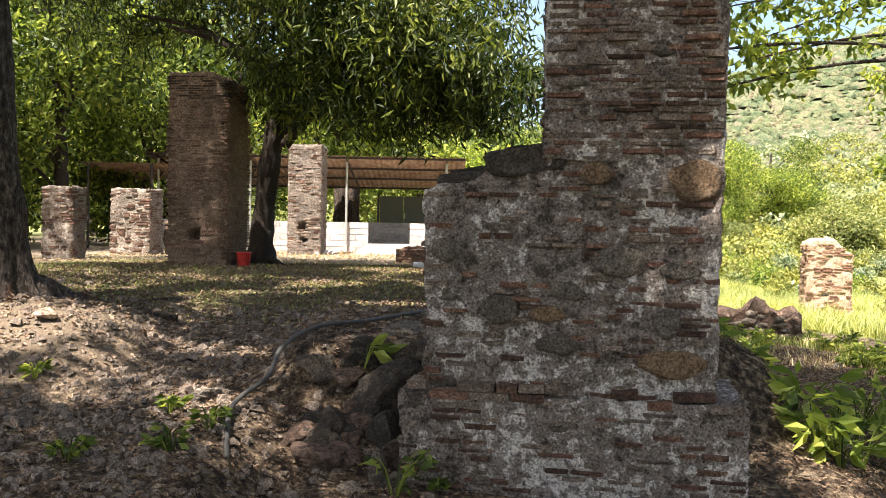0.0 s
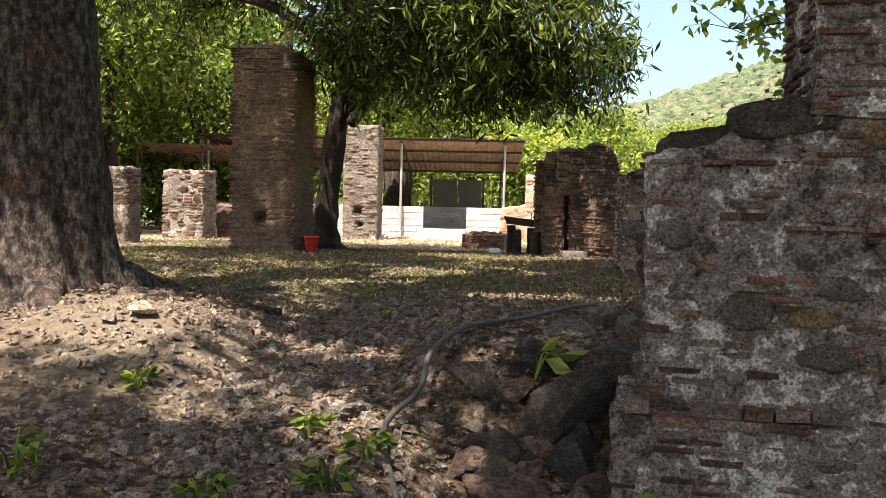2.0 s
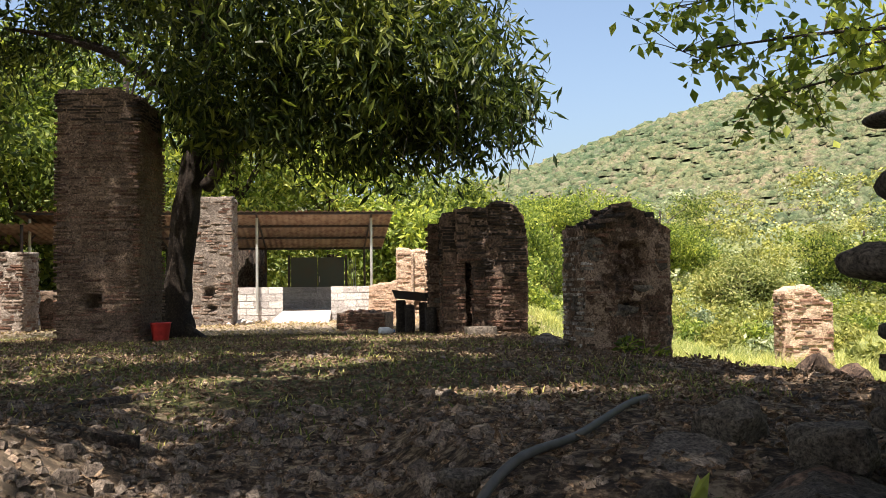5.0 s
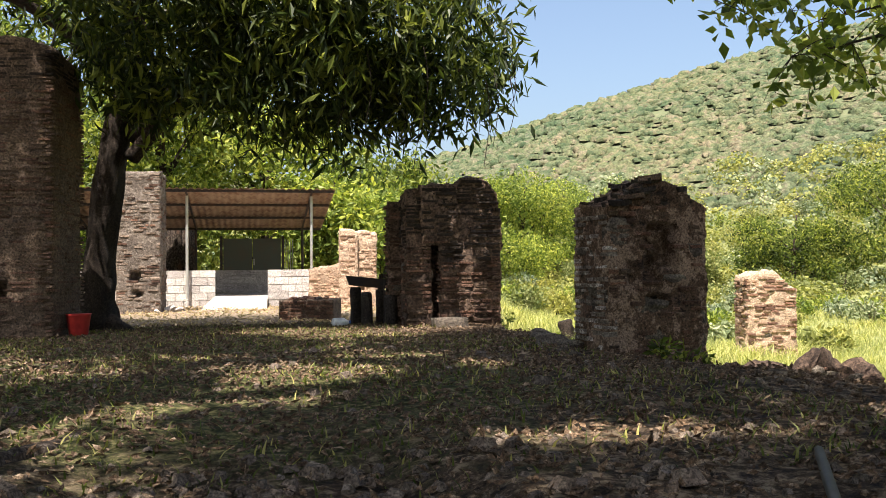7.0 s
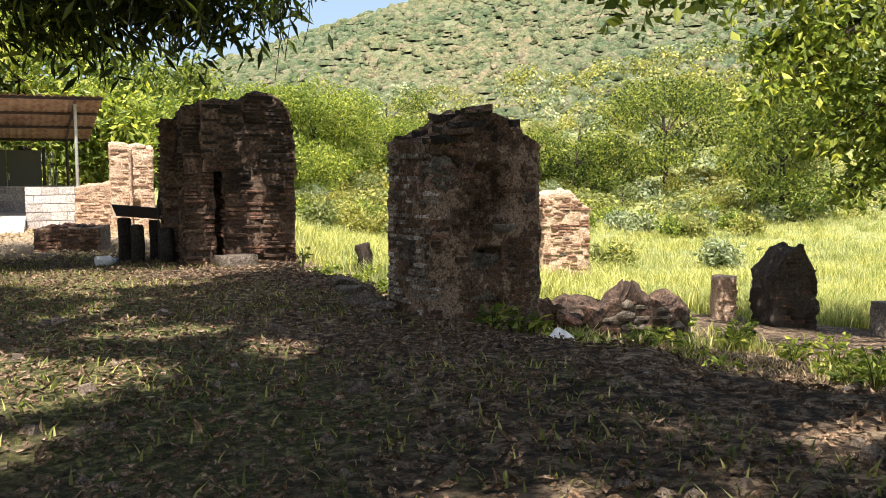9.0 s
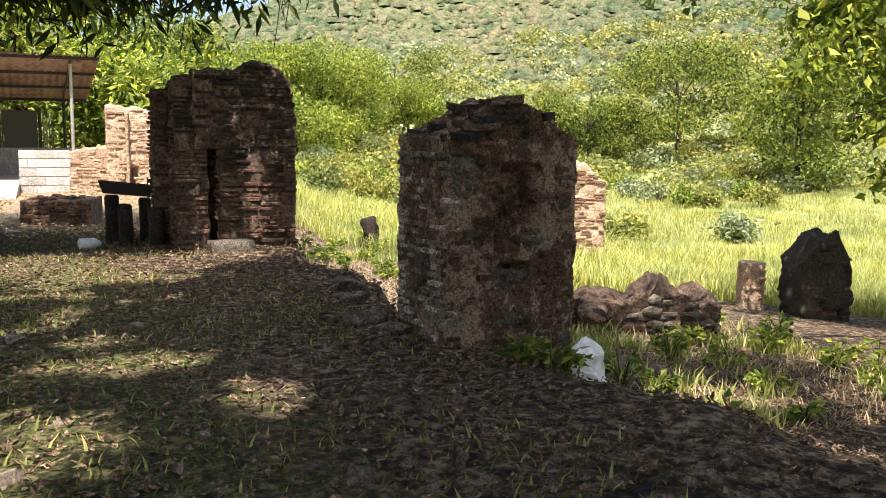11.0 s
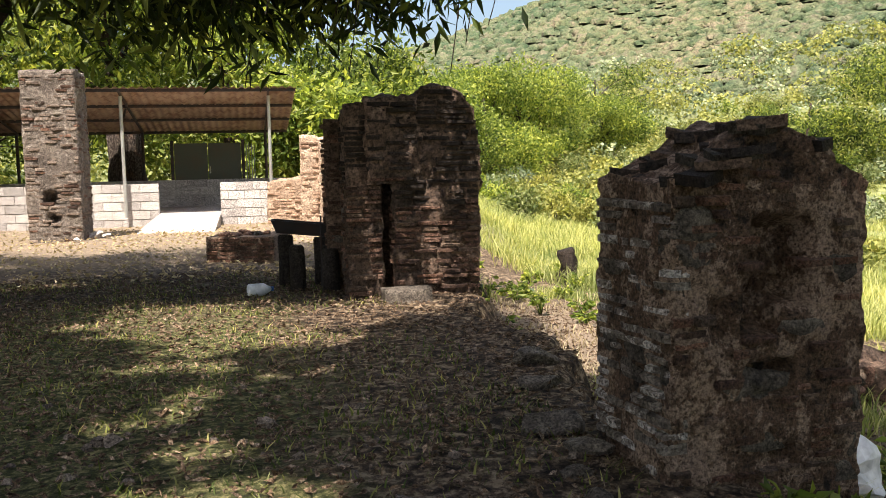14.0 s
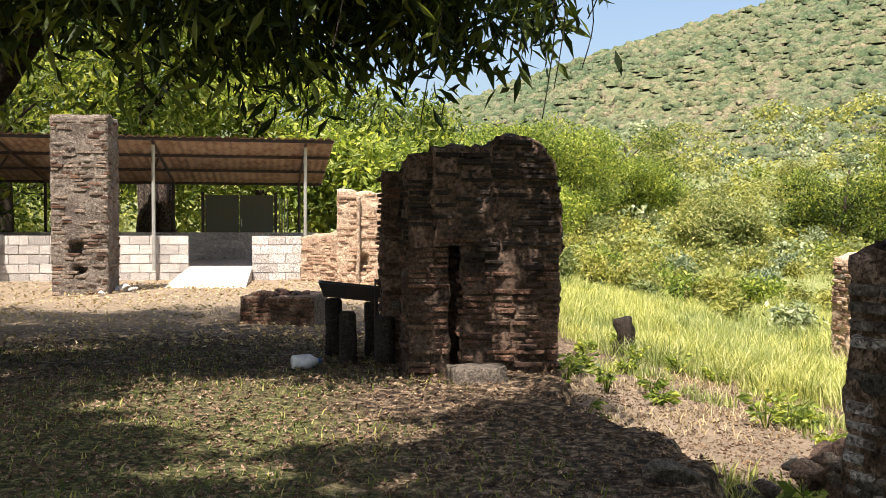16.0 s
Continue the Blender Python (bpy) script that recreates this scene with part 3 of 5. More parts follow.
def boulder(w, d, h, seed, mat, at, turn=0.0, label="rough grey field stone", name="rock", group=""):
    bm = bmesh.new()
    bmesh.ops.create_icosphere(bm, subdivisions=4 if w > 0.24 else 3, radius=0.5)
    rnd = random.Random(round(seed * 1000))
    cuts = [(Vector((rnd.gauss(0, 1), rnd.gauss(0, 1), rnd.gauss(0, 1))).normalized(), rnd.uniform(0.2, 0.4)) for _ in range(11)]
    for v in bm.verts:
        c = v.co.copy()
        n = c.normalized()
        k = min([1.0] + [d / (0.5 * n.dot(p)) for p, d in cuts if n.dot(p) > 0.2])
        k *= 1.08 + 0.06 * noise.noise(c * 4 + Vector((seed, 0, 0))) + 0.07 * noise.noise(c * 11 + Vector((0, seed, 4))) + 0.05 * noise.noise(c * 23 + Vector((seed, 2, 4)))
        v.co = Vector((c.x * w * k, c.y * d * k, c.z * h * k)) * 1.08
    me = bpy.data.meshes.new(name)
    bm.to_mesh(me)
    bm.free()
    me.materials.append(mat)
    ob = new(name, me)
    ob.matrix_world = pose(*at, 0, 0, turn)
    return tagged(ob, label, "rock", group)


# ---- the great pier by the gully ----
def step_top(x, y):
    return float(np.interp(x, [-0.74, -0.68, -0.5, -0.42, -0.2, -0.1, 0.0, 0.8], [1.06, 1.10, 1.12, 1.18, 1.2, 1.24, 1.3, 1.3])) + 0.03 * noise.noise(Vector((x * 7, y * 7, 0.5)))


PIER = masonry("ruined_pier", [
    (-0.19, 4.63, 1.53, 4.30, 0.86, -0.25, 0.84, dict(cover=0.36, sides=("front", "left"), side_limit=0, step=0.02, amp=0.02, length=(0.08, 0.2))),
    (-0.075, 4.67, 1.395, 4.385, 0.72, 0.56, 1.3, dict(top=step_top, cover=0.34, sides=("front", "left"), step=0.02, amp=0.02, length=(0.08, 0.2))),
    (0.52, 4.53, 1.40, 4.385, 0.66, 1.8, 1.9, dict(cover=0.8, sides=("front", "left"), step=0.022, amp=0.015, length=(0.09, 0.22))),
], "tall broken pier of limed brick and stone with a stepped shoulder", [BRICK_GREY, BRICK_DARK, BRICK, BRICK_GREY], LIME, 2, course=0.042, limit=290, stones=0.07, proud=0.014)


def face_stone(u, z, w, h, mat, seed):
    """A large stone showing in the pier's front, u along it from the shoulder's end."""
    a = math.atan2(-0.285, 1.47)
    bm = bmesh.new()
    bmesh.ops.create_icosphere(bm, subdivisions=3, radius=0.5)
    for v in bm.verts:
        c = v.co.copy()
        k = 1 + 0.22 * noise.noise(c * 2.1 + Vector((seed, 0, 0))) + 0.06 * noise.noise(c * 6 + Vector((seed, 3, 0)))
        v.co = Vector((c.x * w * k, max(min(c.y, 0.4), -0.22) * 0.1, c.z * h * k))
    bmesh.ops.transform(bm, verts=bm.verts, matrix=PIER.matrix_world.inverted() @ pose(-0.075 + u * math.cos(a), 4.67 + u * math.sin(a) - 0.005, z, 0, 0, math.degrees(a)))
    part("stone", bm, mat, PIER, smooth=True)


for u, z, w, h, mat in [(0.40, 1.03, 0.20, 0.15, STONE), (0.65, 1.01, 0.19, 0.085, STONE_RUST), (1.0, 1.29, 0.27, 0.16, STONE), (1.24, 0.98, 0.14, 0.15, STONE),
                        (0.70, 0.86, 0.23, 0.11, STONE), (1.28, 0.78, 0.34, 0.14, STONE_RUST), (1.36, 1.70, 0.26, 0.22, STONE_RUST), (0.88, 1.73, 0.15, 0.12, STONE_RUST),
                        (0.62, 0.28, 0.2, 0.09, STONE), (1.12, 0.44, 0.16, 0.1, STONE), (0.11, 1.33, 0.17, 0.12, STONE), (1.30, 1.25, 0.2, 0.09, STONE)]:
    face_stone(u, z, w, h, mat, u * 9 + z)


RAG = random.Random(17)
for row in range(2):
    u = -0.12 + 0.05 * row
    while u < 1.55:
        ln = RAG.uniform(0.11, 0.22)
        if RAG.random() < 0.7:
            bm = box(ln - 0.012, 0.16, 0.04, bevel=0.008, rough=0.006, cuts=2)
            bmesh.ops.transform(bm, verts=bm.verts, matrix=PIER.matrix_world.inverted() @ pose(-0.075 + (u + ln / 2) * 0.981, 4.67 - (u + ln / 2) * 0.19 + 0.012 - 0.016 * (1 - row) + RAG.uniform(-0.012, 0.012), 0.56 + row * 0.047, RAG.uniform(-3, 3), RAG.uniform(-2, 2), -11))
            part("brick", bm, RAG.choice([BRICK, BRICK_DARK, BRICK_GREY, BRICK_GREY]), PIER)
        u += ln
for x, y, z, w, d, h in [(0.47, 4.72, 1.80, 0.42, 0.4, 0.17), (0.14, 4.8, 1.69, 0.3, 0.3, 0.12), (0.2, 4.98, 1.72, 0.3, 0.3, 0.14), (0.56, 5.0, 1.84, 0.4, 0.4, 0.16)]:
    bm = bmesh.new()
    bmesh.ops.create_icosphere(bm, subdivisions=3, radius=0.5)
    for v in bm.verts:
        c = v.co.copy()
        k = 1 + 0.2 * noise.noise(c * 2 + Vector((x * 9, 0, 0))) + 0.16 * noise.noise(c * 7) + 0.1 * noise.noise(c * 17)
        v.co = Vector((max(min(c.x * 1.3, 0.46), -0.46) * w * k, max(min(c.y * 1.3, 0.42), -0.42) * d * k, max(min(c.z * 1.5, 0.36), -0.4) * h * k))
    bmesh.ops.transform(bm, verts=bm.verts, matrix=PIER.matrix_world.inverted() @ pose(x, y, z, 0, -7, -11))
    part("stone", bm, STONE_DARK, PIER, smooth=True)
for n in range(60):
    z = 0.62 + 0.98 * RAG.random()
    w, h, y = RAG.uniform(0.09, 0.16), RAG.uniform(0.025, 0.05), RAG.uniform(4.8, 5.36)
    bm = box(w, RAG.uniform(0.08, 0.2), h, bevel=0.012, rough=0.02, cuts=2)
    bmesh.ops.transform(bm, verts=bm.verts, matrix=PIER.matrix_world.inverted() @ pose(0.0 + 0.12 * (y - 4.7) + RAG.uniform(-0.03, 0.04), y, z, RAG.uniform(-5, 5), RAG.uniform(-5, 5), RAG.uniform(-20, 5)))
    part("brick", bm, RAG.choice([BRICK_GREY, BRICK_DARK, STONE]), PIER, smooth=True)
for x, y, z, w, h in [(0.03, 5.38, 1.31, 0.2, 0.1), (0.1, 5.35, 1.50, 0.15, 0.12), (0.09, 5.4, 1.68, 0.12, 0.04), (0.08, 5.36, 1.14, 0.14, 0.06), (0.1, 5.4, 0.92, 0.16, 0.1)]:
    bm = bmesh.new()
    bmesh.ops.create_icosphere(bm, subdivisions=3, radius=0.5)
    for v in bm.verts:
        c = v.co.copy()
        k = 1 + 0.25 * noise.noise(c * 2 + Vector((z * 9, 0, 0)))
        v.co = Vector((c.x * w * k, c.y * 0.24 * k, c.z * h * k))
    bmesh.ops.transform(bm, verts=bm.verts, matrix=PIER.matrix_world.inverted() @ pose(x, y, z, 0, 8, -10))
    part("stone", bm, STONE, PIER, smooth=True)

# ---- the lone post at the terrace's edge ----
def post_top(x, y):
    return float(np.interp(x, [-0.41, -0.3, -0.16, -0.1, 0.0, 0.07, 0.13, 0.22, 0.26, 0.41], [1.43, 1.47, 1.53, 1.58, 1.63, 1.62, 1.57, 1.55, 1.50, 1.42])) + 0.03 * noise.noise(Vector((x * 8, y * 8, 0.2)))


POST = masonry("ruined_post", [(0.865, 10.74, 1.665, 10.83, 0.5, 0.33, 1.5, dict(top=post_top, sides=("front", "left"), side_limit=0, step=0.02, amp=0.02, length=(0.06, 0.17), side_cover=1.0, side_mats=[LIME, LIME, MORTAR], dents=[(0.04, 1.14, 0.13, 0.17, 0.14), (-0.03, 0.98, 0.09, 0.1, 0.12), (0.0, 0.74, 0.11, 0.06, 0.08), (0.05, 0.45, 0.08, 0.05, 0.04), (-0.2, 0.95, 0.05, 0.1, 0.035)]))],
        "free-standing weathered brick and rubble post with a hollowed face", [BRICK_BROWN, BRICK, BRICK_DARK], LIME_BROWN, 5, cover=0.46, stones=0.14, course=0.046, proud=0.01)
POST_CAP = random.Random(8)
for n in range(34):
    u = POST_CAP.uniform(-0.36, 0.36)
    v = POST_CAP.uniform(-0.27, 0.2)
    w = POST_CAP.uniform(0.1, 0.2)
    bm = box(w, w * POST_CAP.uniform(0.6, 1.0), POST_CAP.uniform(0.03, 0.05), bevel=0.012, rough=0.03, cuts=2)
    bmesh.ops.transform(bm, verts=bm.verts, matrix=pose(u, v, post_top(u, v) - POST_CAP.uniform(0.015, 0.035), POST_CAP.uniform(-9, 9), POST_CAP.uniform(-9, 9), POST_CAP.uniform(-40, 40)))
    part("brick", bm, POST_CAP.choice([BRICK_DARK, BRICK_BROWN, STONE_DARK, BRICK_BLACK]), POST)
masonry("ruin_footing", [(0.88, 10.60, 1.80, 10.60, 0.75, -0.15, 0.6, dict(step=0.06, amp=0.05, top=lambda x, y: 0.62 - 0.35 * (x + 0.3) + 0.05 * noise.noise(Vector((x * 5, y * 5, 2)))))],
        "low earth-covered footing below a brick post", [BRICK_DARK], MORTAR_DARK, 6, cover=0.15, stones=0.1)


# ---- the humped ruin ----
def hump_top(x, y):
    return float(np.interp(x, [-0.4, -0.2, -0.08, 0.02, 0.16, 0.26, 0.33, 0.42], [1.86, 1.9, 1.97, 1.99, 1.95, 1.86, 1.74, 1.5])) + 0.04 * noise.noise(Vector((x * 6, y * 6, 0.9)))


masonry("humped_ruin", [
    (0.80, 16.07, 1.58, 15.98, 0.9, 0.5, 1.95, dict(top=hump_top, sides=("front", "left"), step=0.04, amp=0.045, crust=1.08, cover=0.95)),
    (0.37, 16.13, 0.70, 16.10, 0.8, 0.5, 1.85, dict(sides=("front", "left"), step=0.05, amp=0.03, crust=1.25, top=lambda x, y: 1.84 + 0.25 * min(0.0, x + 0.08) + 0.05 * noise.noise(Vector((x * 6, y * 6, 4))))),
    (0.66, 16.30, 0.84, 16.28, 0.6, 0.5, 1.9, dict(sides=(), step=0.06, mortar=MORTAR_DARK)),
    (0.56, 16.06, 1.02, 16.01, 0.6, 1.62, 0.78, dict(sides=("front",), step=0.05, amp=0.045, crust=0.1, top=lambda x, y: 0.77 + 0.05 * noise.noise(Vector((x * 7, y * 6, 6))))),
    (0.26, 16.85, 0.56, 16.82, 0.6, 0.5, 1.72, dict(sides=("front", "left"), step=0.05, amp=0.02)),
], "humped brick ruin blackened at the top with a vertical slot", [BRICK_DARK, BRICK_DARK, BRICK, BRICK_BROWN], MORTAR_DARK, 9, cover=0.8, proud=0.034, course=0.05, stones=0.04)

# ---- the chimney and the far pillar ----
masonry("brick_chimney", [(-4.84, 15.73, -3.72, 15.59, 1.15, 0.3, 3.65, dict(crust=3.3, round_c=0.16, step=0.06, amp=0.012, top=lambda x, y: 3.66 - 0.22 * max(0, (x + y * 0.3)) + 0.05 * noise.noise(Vector((x * 5, y * 5, 1))), dents=[(-0.03, 0.85, 0.09, 0.09, 0.3)], sides=("front", "right")))],
        "tall square brick chimney with a small hole near its foot", [BRICK_BROWN, BRICK_BROWN, BRICK_DARK], MORTAR_BROWN, 12, cover=0.72, proud=0.004, stones=0.0, course=0.047, category="chimney")
masonry("far_pillar", [(-4.47, 26.03, -3.50, 25.97, 0.85, 0.3, 3.28, dict(step=0.07, amp=0.02, top=lambda x, y: 3.27 + 0.05 * noise.noise(Vector((x * 5, y * 5, 1))), dents=[(-0.06, 0.9, 0.14, 0.13, 0.25), (-0.02, 0.52, 0.1, 0.1, 0.25)], sides=("front", "right")))],
        "square pillar of patchy lime plaster over brick with broken holes", [BRICK_GREY, BRICK_DARK, BRICK_GREY], MORTAR, 14, cover=0.5, stones=0.08, category="pillar")
for n, (x0, y0, x1, y1, d, h, lab) in enumerate([(-8.6, 19.3, -7.9, 19.25, 0.7, 1.75, "broken stub of a limed brick pillar"), (-8.75, 23.7, -7.65, 23.6, 0.9, 1.85, "broken stub of a limed brick pillar")]):
    masonry("broken_pillar", [(x0, y0, x1, y1, d, 0.3, h, dict(step=0.07, amp=0.03, round_c=0.1, sides=("front", "right")))], lab, [BRICK_GREY, BRICK_DARK], MORTAR, 20 + n, cover=0.6, limit=120, group="broken pillars", category="pillar")
masonry("low_ruin_wall", [(-7.7, 25.0, -5.6, 24.9, 0.5, 0.25, 1.0, dict(step=0.08, amp=0.04, top=lambda x, y: 1.05 - 0.25 * (x + 1) + 0.1 * noise.noise(Vector((x * 3, y, 7)))))], "low broken brick wall behind the chimney", [BRICK_DARK, BRICK], MORTAR_BROWN, 24, cover=0.7, limit=90)
masonry("adobe_ruin", [
    (0.67, 27.62, 1.60, 27.55, 0.7, 0.2, 2.1, dict(step=0.07, amp=0.03, dents=[(0.03, 0.62, 0.12, 0.22, 0.3)], top=lambda x, y: 2.08 + 0.06 * noise.noise(Vector((x * 5, y * 5, 3))) + (0.06 if x < -0.1 else 0.0))),
    (1.05, 27.52, 1.12, 27.51, 0.1, 0.2, 2.0, dict(step=0.05, sides=())),
    (-0.02, 28.9, 0.72, 27.95, 0.5, 0.2, 1.2, dict(step=0.07, amp=0.03, top=lambda x, y: 1.22 + 0.12 * x + 0.06 * noise.noise(Vector((x * 5, y * 5, 8))))),
], "sunlit broken adobe and brick wall with a small niche", [BRICK_PALE], MORTAR_PALE, 27, cover=0.55, limit=200, stones=0.05, stone_mat=BRICK_PALE)


# ---- posts and rubble by the field ----
masonry("field_pillar", [(9.53, 23.54, 10.67, 23.33, 0.8, -1.25, 2.42, dict(step=0.08, amp=0.04, taper=0.05, sides=("front", "left"), top=lambda x, y: 2.44 - 0.9 * max(0, x - 0.08) - 0.35 * max(0, -x - 0.25) + 0.05 * noise.noise(Vector((x * 5, y * 5, 3)))))],
        "sunlit rounded stub of a brick pillar in the field", [BRICK_PALE, BRICK], MORTAR_PALE, 31, cover=0.6, limit=150, category="pillar")
masonry("dark_stub", [(8.6, 15.72, 9.3, 15.53, 0.6, -1.15, 1.5, dict(step=0.05, amp=0.05, top=lambda x, y: 1.62 - 1.5 * max(0, abs(x + 0.03) - 0.06) + 0.11 * noise.noise(Vector((x * 6, y * 5, 3)))))],
        "dark mossy stub of a brick pillar with a pointed top", [BRICK_BLACK, STONE_DARK, BRICK_DARK], STONE_DARK, 33, cover=0.5, limit=100, category="pillar")
masonry("pale_stub", [(8.28, 16.48, 8.58, 16.38, 0.38, -1.05, 1.05, dict(step=0.06, amp=0.03, round_c=0.1))], "small pale stub of a brick pillar", [BRICK_PALE], MORTAR_PALE, 35, cover=0.4, limit=40, category="pillar")
masonry("grey_stub", [(9.7, 14.6, 10.3, 14.4, 0.5, -1.1, 0.8, dict(step=0.06, amp=0.02))], "low grey stub of masonry in the weeds", [BRICK_GREY], MORTAR, 37, cover=0.3, limit=20, category="pillar")
masonry("rubble_wall", [(3.1, 14.75, 5.7, 14.1, 0.5, -0.45, 0.7, dict(step=0.05, amp=0.05, top=lambda x, y: 0.55 + 0.28 * noise.noise(Vector((x * 2.3, y, 4))) + 0.12 * noise.noise(Vector((x * 7, y * 5, 1)))))],
        "low tumbled rubble wall along the terrace's foot", [BRICK_DARK, STONE], MORTAR_DARK, 39, cover=0.9, limit=120, stones=0.6, proud=0.05)

ROCKS = random.Random(3)
for x, y, z, w, d, h, mat in [(-0.62, 5.72, 0.40, 0.48, 0.4, 0.42, STONE_DARK), (0.02, 6.25, 0.74, 0.34, 0.3, 0.3, STONE), (-0.25, 6.0, 0.62, 0.45, 0.4, 0.36, STONE), (-0.55, 5.3, 0.16, 0.4, 0.36, 0.4, STONE_DARK), (-0.95, 6.1, 0.55, 0.36, 0.3, 0.24, STONE),
                              (-0.3, 5.45, 0.42, 0.5, 0.4, 0.45, STONE_DARK), (-0.22, 5.1, 0.1, 0.4, 0.4, 0.5, STONE_DARK), (-1.0, 5.45, 0.28, 0.3, 0.24, 0.2, STONE), (-0.05, 5.6, 0.62, 0.4, 0.4, 0.4, STONE_DARK), (0.15, 5.75, 0.78, 0.3, 0.3, 0.25, STONE),
                              (-0.32, 4.7, 0.12, 0.12, 0.1, 0.26, STONE), (-0.2, 4.62, 0.1, 0.2, 0.16, 0.18, STONE), (-0.42, 4.55, 0.06, 0.16, 0.14, 0.12, STONE), (-1.55, 4.75, 0.33, 0.18, 0.15, 0.12, STONE), (-1.9, 4.6, 0.33, 0.17, 0.13, 0.11, STONE),
                              (-2.25, 4.75, 0.36, 0.24, 0.2, 0.17, STONE), (-1.35, 5.3, 0.4, 0.26, 0.2, 0.16, STONE), (-2.0, 4.3, 0.26, 0.2, 0.16, 0.14, STONE), (-2.62, 5.98, 0.80, 0.22, 0.18, 0.1, MORTAR_PALE)]:
    boulder(w, d, h, x * 7 + y, mat, (x, y, z), ROCKS.uniform(0, 180), "dark weathered boulder in the bank below the terrace" if w > 0.33 else "loose grey stone lying on the soil", group="bank rocks")
for i in range(46):
    x, y = ROCKS.uniform(-0.8, 0.1), ROCKS.uniform(4.85, 5.7)
    s = ROCKS.uniform(0.1, 0.26)
    boulder(s * 1.25, s, s * 0.85, 400 + i * 3.7, ROCKS.choice([STONE_DARK, STONE_DARK, MORTAR_DARK]), (x, y, gz(x, y) + s * 0.1), ROCKS.uniform(0, 180), "angular stone jutting from the dark bank", group="bank rocks")
for i in range(34):
    k = i / 33
    x, y = 2.4 + 3.3 * k + ROCKS.uniform(-0.25, 0.25), 14.7 - 0.5 * k + ROCKS.uniform(-0.5, 0.5)
    s = ROCKS.uniform(0.1, 0.22) if k < 0.3 else ROCKS.uniform(0.12, 0.27)
    boulder(s * 1.3, s, s * 0.8, i * 3.1, ROCKS.choice([STONE, STONE_DARK, STONE_DARK, MORTAR_BROWN, BRICK_DARK]), (x, y, gz(x, y) + s * 0.2 + ROCKS.choice([0, 0, 0.18])), ROCKS.uniform(0, 180), "fallen stone in a line of rubble", group="rubble line")
for i in range(26):
    x, y = ROCKS.uniform(2.2, 5.4), ROCKS.uniform(10.3, 18)
    s = ROCKS.uniform(0.05, 0.16)
    boulder(s * 1.3, s, s * 0.7, 200 + i * 3.1, ROCKS.choice([STONE, STONE_RUST]), (x, y, gz(x, y) + s * 0.15), ROCKS.uniform(0, 180), "loose stone among the weeds", group="loose stones")
for x, y, s in [(0.72, 11.15, 0.14), (0.62, 10.95, 0.1), (0.68, 11.5, 0.2), (0.6, 10.75, 0.08), (0.9, 12.2, 0.16), (1.1, 12.9, 0.2), (2.55, 10.6, 0.22), (-0.9, 6.05, 0.14)]:
    boulder(s * 1.5, s, s * 0.7, x * 31, STONE, (x, y, gz(x, y) + s * 0.15), x * 200, "flat grey stone on the terrace", group="terrace stones")


# ---- block wall, ramp and shed ----
def block_wall(name, x0, x1, y, label):
    owner = thing(name, pose(x0, y, 0.34), label, "wall", kind="structure")
    n = round((x1 - x0) / 0.42)
    ln = (x1 - x0) / n
    part("core", box(x1 - x0 - 0.01, 0.13, 1.0, ((x1 - x0) / 2, 0.08, 0), 0), JOINT, owner)
    full, half = box(ln - 0.012, 0.15, 0.19, bevel=0.006), box(ln / 2 - 0.012, 0.15, 0.19, bevel=0.006)
    meshes = []
    for bm in (full, half):
        me = bpy.data.meshes.new("block")
        bm.to_mesh(me)
        bm.free()
        me.materials.append(BLOCK)
        meshes.append(me)
    for c in range(5):
        cells = [(i * ln + ln / 2, 0) for i in range(n)] if c % 2 == 0 else [(ln / 4, 1)] + [((i + 1) * ln, 0) for i in range(n - 1)] + [(n * ln - ln / 4, 1)]
        for x, k in cells:
            ob = new("block", meshes[k])
            ob.parent = owner
            ob.location = (x, 0.07, 0.005 + c * 0.203)
    return owner


block_wall("wall_west", -9.4, -2.43, 29.62, "low wall of whitish concrete blocks along the shed")
block_wall("wall_east", -1.07, 0.03, 29.52, "short low wall of whitish concrete blocks beside a ramp")
block_wall("wall_back", -9.4, 0.6, 33.2, "low concrete block wall at the back of the shed")
rm = bmesh.new()
vs = [rm.verts.new(p) for p in [(-2.72, 27.3, 0.40), (-1.15, 27.2, 0.40), (-1.07, 29.6, 0.66), (-2.43, 29.6, 0.66), (-2.72, 27.3, 0.2), (-1.15, 27.2, 0.2), (-1.07, 29.6, 0.2), (-2.43, 29.6, 0.2)]]
for q in ((0, 1, 2, 3), (0, 4, 5, 1), (1, 5, 6, 2), (2, 6, 7, 3), (3, 7, 4, 0)):
    rm.faces.new([vs[i] for i in q])
tagged(part("ramp", rm, CEMENT, None), "sunlit smooth cement ramp up to the shed floor", "ramp", kind="structure")
tagged(part("shed_floor", box(10.0, 3.7, 0.4, (-4.4, 31.5, 0.24)), CEMENT, None), "cement floor slab of the open shed", "floor", kind="structure")


def corrugated(x0, x1, ya, za, yb, zb):
    n = int((x1 - x0) / 0.03)
    verts, faces = [], []
    for i in range(n + 1):
        x = x0 + (x1 - x0) * i / n
        dz = 0.022 * math.sin(2 * math.pi * x / 0.18)
        for k in range(7):
            t = k / 6
            verts.append((x, ya + (yb - ya) * t, za + (zb - za) * t + dz + 0.01 * noise.noise(Vector((x, t * 3, 0)))))
    for i in range(n):
        for k in range(6):
            a = i * 7 + k
            faces.append((a, a + 7, a + 8, a + 1))
    return verts, faces


